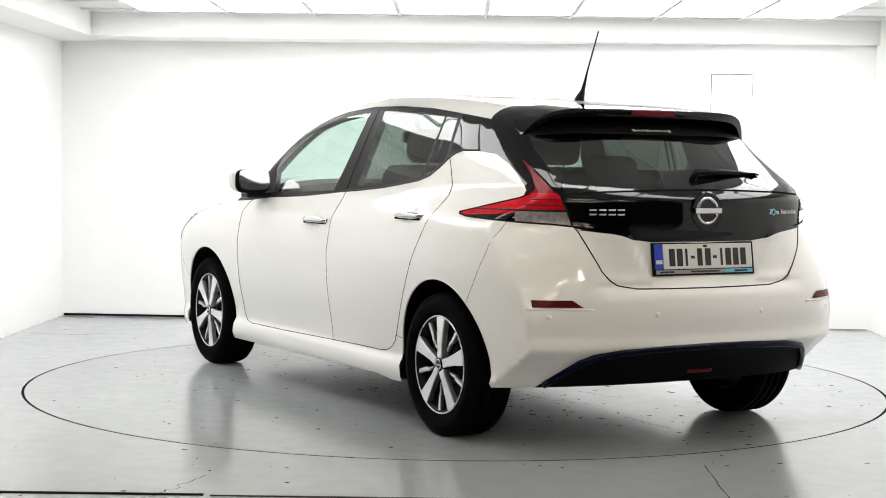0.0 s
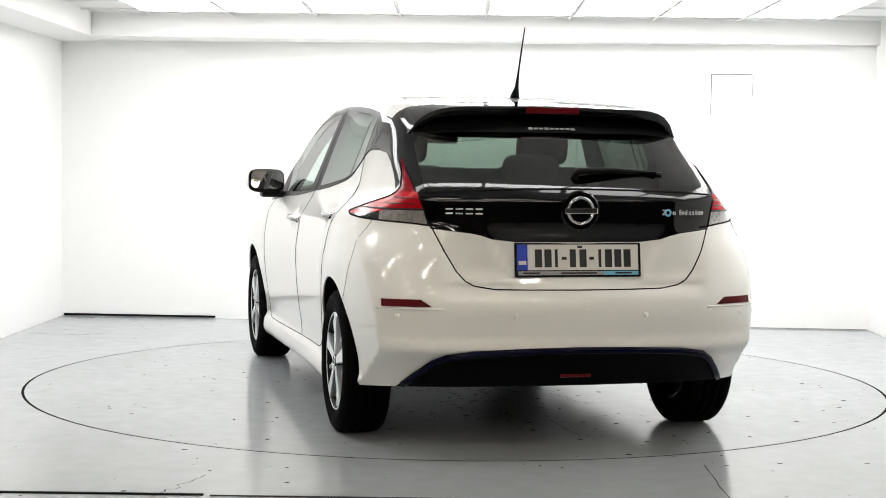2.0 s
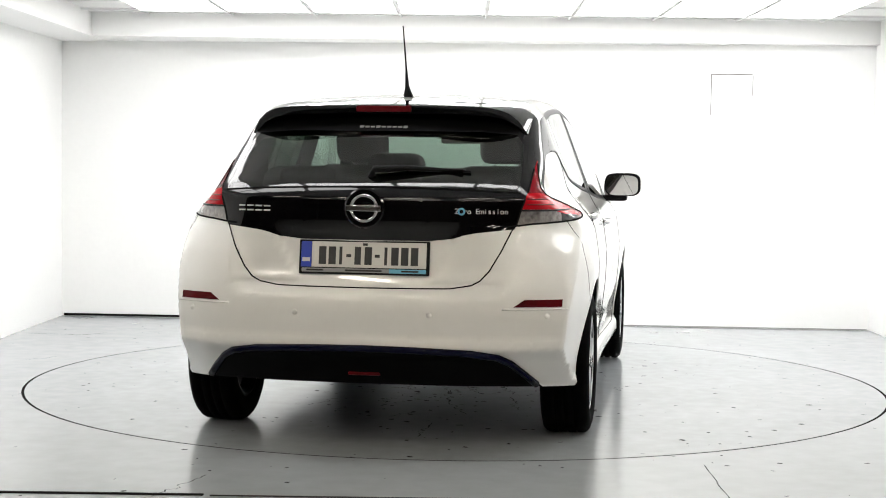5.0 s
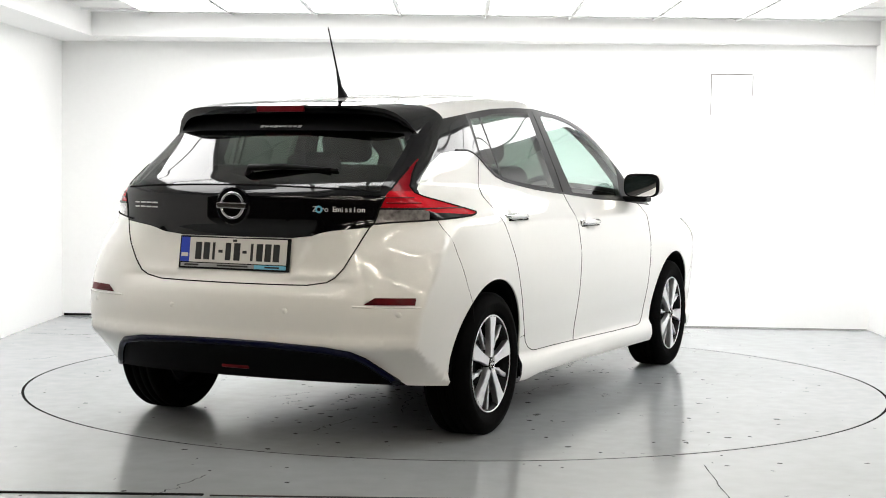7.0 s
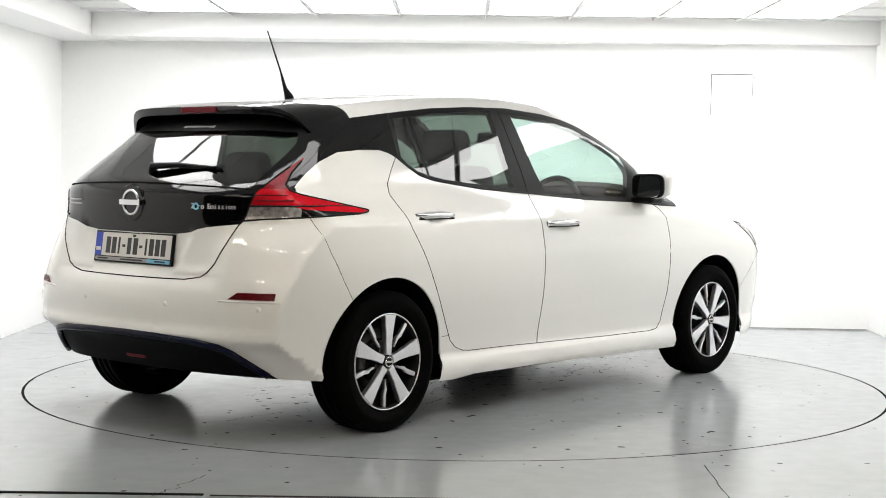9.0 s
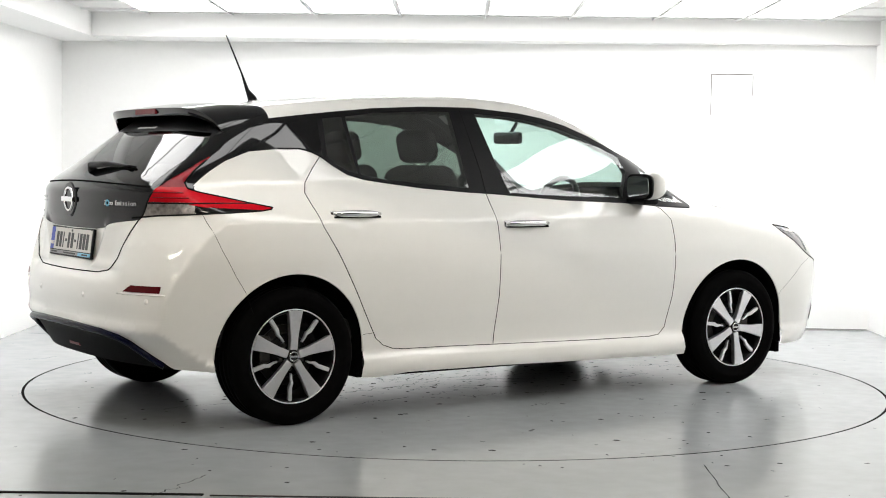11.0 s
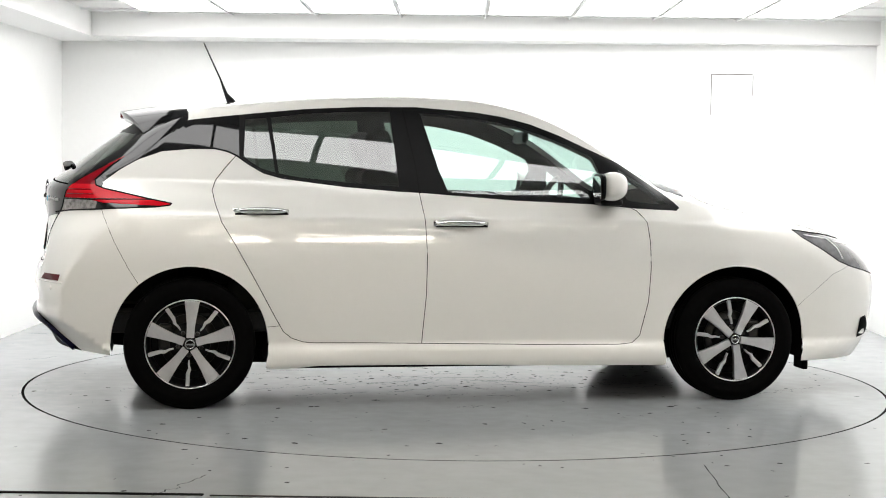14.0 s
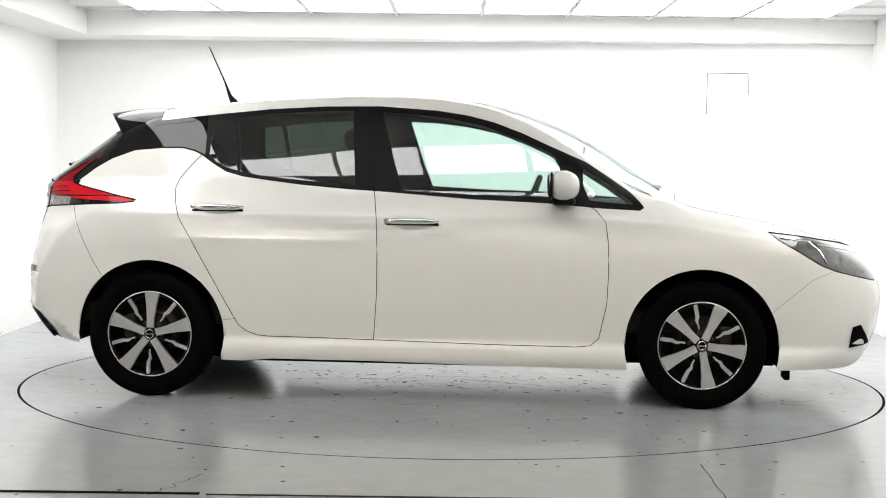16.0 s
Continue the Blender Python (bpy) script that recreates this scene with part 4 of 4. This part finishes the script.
def car_build():
    car = empty("hatchback_car", "pearl white five-door electric hatchback with a gloss black rear pillar", "car")
    skin = car_skin(car)
    part("underfloor", box(Vector((1.6, 0, .205)) - AXIS, (3.0, 1.0, .07), .02), M_PLASTIC, car, "black underfloor")
    for s in (-1, 1):
        part("underfloor_side", box(Vector((1.35, s * .62, .2)) - AXIS, (1.94, .3, .05), .01), M_PLASTIC, car, "black underfloor")
        for hx in HUBS:
            arch_liner(car, hx, s)
        wheel(car, 0.0, s, 15)
        wheel(car, 2.7, s, -8)
        mirror(car, s)
        side = "right" if s < 0 else "left"
        handle(skin["rear_door|" + side], .209, .46, .936, s)
        handle(skin["front_door|" + side], 1.17, 1.427, .882, s)
        skin["rear_side_glass|" + side].parent = skin["rear_door|" + side]
        skin["front_side_glass|" + side].parent = skin["front_door|" + side]
        seam("door_gap", on_side(DOOR_REAR, s), car)
        seam("door_gap", on_side(DOOR_MID, s), car)
        seam("door_gap", on_side(DOOR_FRONT, s), car)
        seam("pillar_gap", on_side([(1.037, 1.432), (1.065, 1.278), (1.091, 1.139), (1.1, 1.029)], s), car)
        seam("bumper_gap", on_side(BUMPER_SEAM, s), car, .0012)
        seam("bumper_gap", on_side(NOSE_SEAM, s), car, .0007)
        seam("skirt_gap", on_side([(.36, .385), (.42, .39)], s), car, .0012)
        seam("lamp_seal", on_side(LAMP_SIDE[:8], s), car, .004)
        seam("lamp_seal", on_side(LAMP_SIDE[-5:] + LAMP_SIDE[:1], s), car, .004)
        inner = root([(0, s * a, b) for a, b in dense(LAMP_INNER[1:-1])], 0, -.95, .6)
        seam("lamp_seal", inner, car, .004)
        split = root([(0, s * a, .985) for a in np.linspace(.62, .8, 8)], 0, -.95, .6)
        seam("lamp_divider", split + np.array((-.002, 0, 0)), car, .0045, M_TRIM, "black bar between the lamp lenses")
        for zz in (1.008, 1.03):
            groove = root([(0, s * a, zz) for a in np.linspace(.64, .76, 16)], 0, -.95, .6)
            groove = groove[groove[:, 0] < -.44]
            seam("lamp_groove", groove + np.array((-.001, 0, 0)), car, .0026, M_DARKRED, "dark red groove across the tail lamp")
        seam("window_seal", on_side(DLO_LOW, s), car, .0045, M_TRIM)
        seam("mud_flap", [(.4, s * .83, .2), (.4, s * .7, .2)], car, .006)
        part("mud_flap", box(Vector((3.115, s * .72, .19)) - AXIS, (.03, .12, .1), .006), M_RUBBER, car, "small black rubber flap")
    for s in (-1, 1):
        quad = [(3.41, .298), (3.425, .4), (3.47, .41), (3.535, .31)]
        q = root([(a, 0, b) for a, b in dense(quad + quad[:1], .02)], 1, s * 1.05, 0)
        bm = bmesh.new()
        f = bm.faces.new([bm.verts.new(Vector(k) + Vector((.003, s * .004, 0)) - AXIS) for k in q[:-1]])
        bmesh.ops.solidify(bm, geom=[f], thickness=.006)
        part("fog_recess", bm, M_PLASTIC, car, "black fog lamp recess")
        seam("headlamp_blade", on_side([(3.06, .832), (3.2, .812), (3.255, .765), (3.285, .71)], s) + np.array((0, s * .002, 0)), skin["headlamp|" + ("right" if s < 0 else "left")], .0055, M_CHROME, "bright blade inside the headlamp")
        seam("headlamp_blade", on_side([(3.24, .8), (3.4, .77), (3.5, .735)], s) + np.array((0, s * .002, 0)), skin["headlamp|" + ("right" if s < 0 else "left")], .004, M_CHROME, "bright blade inside the headlamp")
        seam("headlamp_seal", on_side(HEADLAMP[:5], s), car, .004)
        seam("headlamp_seal", on_side(HEADLAMP[6:] + HEADLAMP[:1], s), car, .003)
    part("front_splitter", box(Vector((3.4, 0, .215)) - AXIS, (.12, .9, .03), .01), M_PLASTIC, car, "black front lip")
    seam("tailgate_gap", on_tail(HATCH), car, .003)
    seam("bonnet_gap", on_top(BONNET + BONNET[:1]), car, .0012)
    cabin(car)
    tail_details(car, skin)
    return car


def turntable():
    bm = bmesh.new()
    n = 144
    rim = [bm.verts.new((2.243 * math.cos(k * math.tau / n), 2.243 * math.sin(k * math.tau / n), 0)) for k in range(n)]
    low = [bm.verts.new((v.co.x, v.co.y, -.05)) for v in rim]
    bm.faces.new(rim)
    for k in range(n):
        j = (k + 1) % n
        bm.faces.new((rim[k], low[k], low[j], rim[j]))
    bmesh.ops.recalc_face_normals(bm, faces=bm.faces)
    disc = tagged(finish(bm, "turntable", M_DISC, smooth=False), "round grey painted turntable set flush in the floor", "turntable")
    return disc


def flat_marks(bm, rng, count, spot, low, high):
    """Small uneven flakes lying on the floor, 1 mm thick."""
    for _ in range(count):
        x, y = spot()
        a, r, thin = rng.uniform(0, math.tau), rng.uniform(low, high), rng.uniform(.25, .9)
        pts = []
        for k in range(6):
            t = k * math.tau / 6
            q = r * rng.uniform(.6, 1.2)
            u, v = q * math.cos(t), q * thin * math.sin(t)
            pts.append((x + u * math.cos(a) - v * math.sin(a), y + u * math.sin(a) + v * math.cos(a)))
        top = [bm.verts.new((px, py, .0012)) for px, py in pts]
        bm.faces.new(top)
    return bm


def crack(bm, rng, x0, y0, x1, y1, wide, wander=.02, n=14):
    side = Vector((y0 - y1, x1 - x0)).normalized()
    last = None
    for k in range(n + 1):
        u = k / n
        d = rng.uniform(-wander, wander) * math.sin(math.pi * u)
        w = wide * rng.uniform(.4, 1)
        p = Vector((x0 + (x1 - x0) * u, y0 + (y1 - y0) * u)) + side * d
        pair = [bm.verts.new((*(p + side * w), .0014)), bm.verts.new((*(p - side * w), .0014))]
        if last:
            bm.faces.new((last[0], last[1], pair[1], pair[0]))
        last = pair


def floor_details():
    rng = random.Random(7)
    bm = flat_marks(bmesh.new(), rng, 300, lambda: (rng.uniform(-2.9, 2.95), rng.uniform(-4.2, 2.8)), .004, .016)
    tagged(finish(bm, "floor_specks", M_MARK, smooth=False), "dark specks and paint chips scattered on the floor", "floor marks", kind="stuff")
    bm = bmesh.new()
    for line in ((.983, -2.28, .975, -3.0, .003, .005), (-2.87, 2.02, -2.43, 1.98, .006), (-2.43, 2.02, -2.36, 2.1, .004), (-.8, 2.2, -.4, 2.3, .003), (-2.5, .62, -2.36, .8, .003), (-1.05, -2.98, -.92, -2.6, .003)):
        crack(bm, rng, *line)
    tagged(finish(bm, "floor_cracks", M_MARK, smooth=False), "thin dark cracks in the floor paint", "floor marks", kind="stuff")
    bm = bmesh.new()
    n = 144
    a = [bm.verts.new((2.23 * math.cos(k * math.tau / n), 2.23 * math.sin(k * math.tau / n), -.0008)) for k in range(n)]
    b = [bm.verts.new((2.275 * math.cos(k * math.tau / n), 2.275 * math.sin(k * math.tau / n), -.0008)) for k in range(n)]
    for k in range(n):
        j = (k + 1) % n
        bm.faces.new((a[k], b[k], b[j], a[j]))
    tagged(finish(bm, "turntable_gap", M_GAP, smooth=False), "dark circular gap round the turntable", "floor gap", kind="structure")
    tagged(finish(box((-1.25, -2.945, .002), (.75, .022, .004)), "threshold_strip", M_GAP, smooth=False), "dark narrow threshold strip in the floor", "floor strip", kind="structure")
    tagged(finish(box((.6, -2.955, .0018), (2.9, .012, .003)), "threshold_joint", M_MARK, smooth=False), "thin dark floor joint at the booth's opening", "floor strip", kind="structure")
    xa, xb = -2.94, -1.79
    m = Matrix.Translation(((xa + xb) / 2, wall_line((xa + xb) / 2) - .004, .012)) @ Matrix.Rotation(math.atan(-.0595), 4, "Z")
    bm = box((0, 0, 0), (xb - xa, .008, .016))
    bm.transform(m)
    tagged(finish(bm, "baseboard", M_GAP, smooth=False), "dark gap strip at the foot of the back wall", "baseboard", kind="structure")
    m = Matrix.Translation((1.235, wall_line(1.235) - .003, .006)) @ Matrix.Rotation(math.atan(-.0595), 4, "Z")
    bm = box((0, 0, 0), (3.5, .006, .006))
    bm.transform(m)
    tagged(finish(bm, "baseboard_joint", M_GREY, smooth=False), "thin grey joint at the foot of the back wall", "baseboard", kind="structure")
    # access panel in the back wall
    turn = Matrix.Translation((1.98, wall_line(1.98), 1.692)) @ Matrix.Rotation(math.atan(-.0595), 4, "Z")
    panel = finish(box((0, -.004, 0), (.29, .008, .29), .001), "access_panel", M_WALL, smooth=False)
    tagged(panel, "small square white access panel in the back wall", "wall panel")
    panel.matrix_basis = turn
    for nm, c, size in (("panel_gap", (-.149, -.002, 0), (.004, .004, .3)), ("panel_gap", (0, -.002, .149), (.29, .004, .0035)), ("panel_gap", (.149, -.002, .07), (.0035, .004, .15))):
        part(nm, box(c, size), M_MARK, panel)


def disc_details(disc):
    rng = random.Random(11)

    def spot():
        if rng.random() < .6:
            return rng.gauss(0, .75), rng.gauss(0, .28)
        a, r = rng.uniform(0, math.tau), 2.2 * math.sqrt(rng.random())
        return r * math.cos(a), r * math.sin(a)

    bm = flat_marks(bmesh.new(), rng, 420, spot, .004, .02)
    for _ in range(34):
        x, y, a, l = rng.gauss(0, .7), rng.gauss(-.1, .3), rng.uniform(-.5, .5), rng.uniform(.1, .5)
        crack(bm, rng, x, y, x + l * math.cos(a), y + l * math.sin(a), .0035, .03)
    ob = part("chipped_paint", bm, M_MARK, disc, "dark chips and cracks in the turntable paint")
    tagged(ob, kind="stuff")


def motions():
    rows = [(t, pose(0, 0, 0, 0, 0, 120.311 - 7.8101 * t)) for t in range(17)]
    walk(car, rows)
    walk(disc, rows)


booth()
ceiling_booth()
hall_lights()
floor_details()
disc = turntable()
disc_details(disc)
car = car_build()
motions()
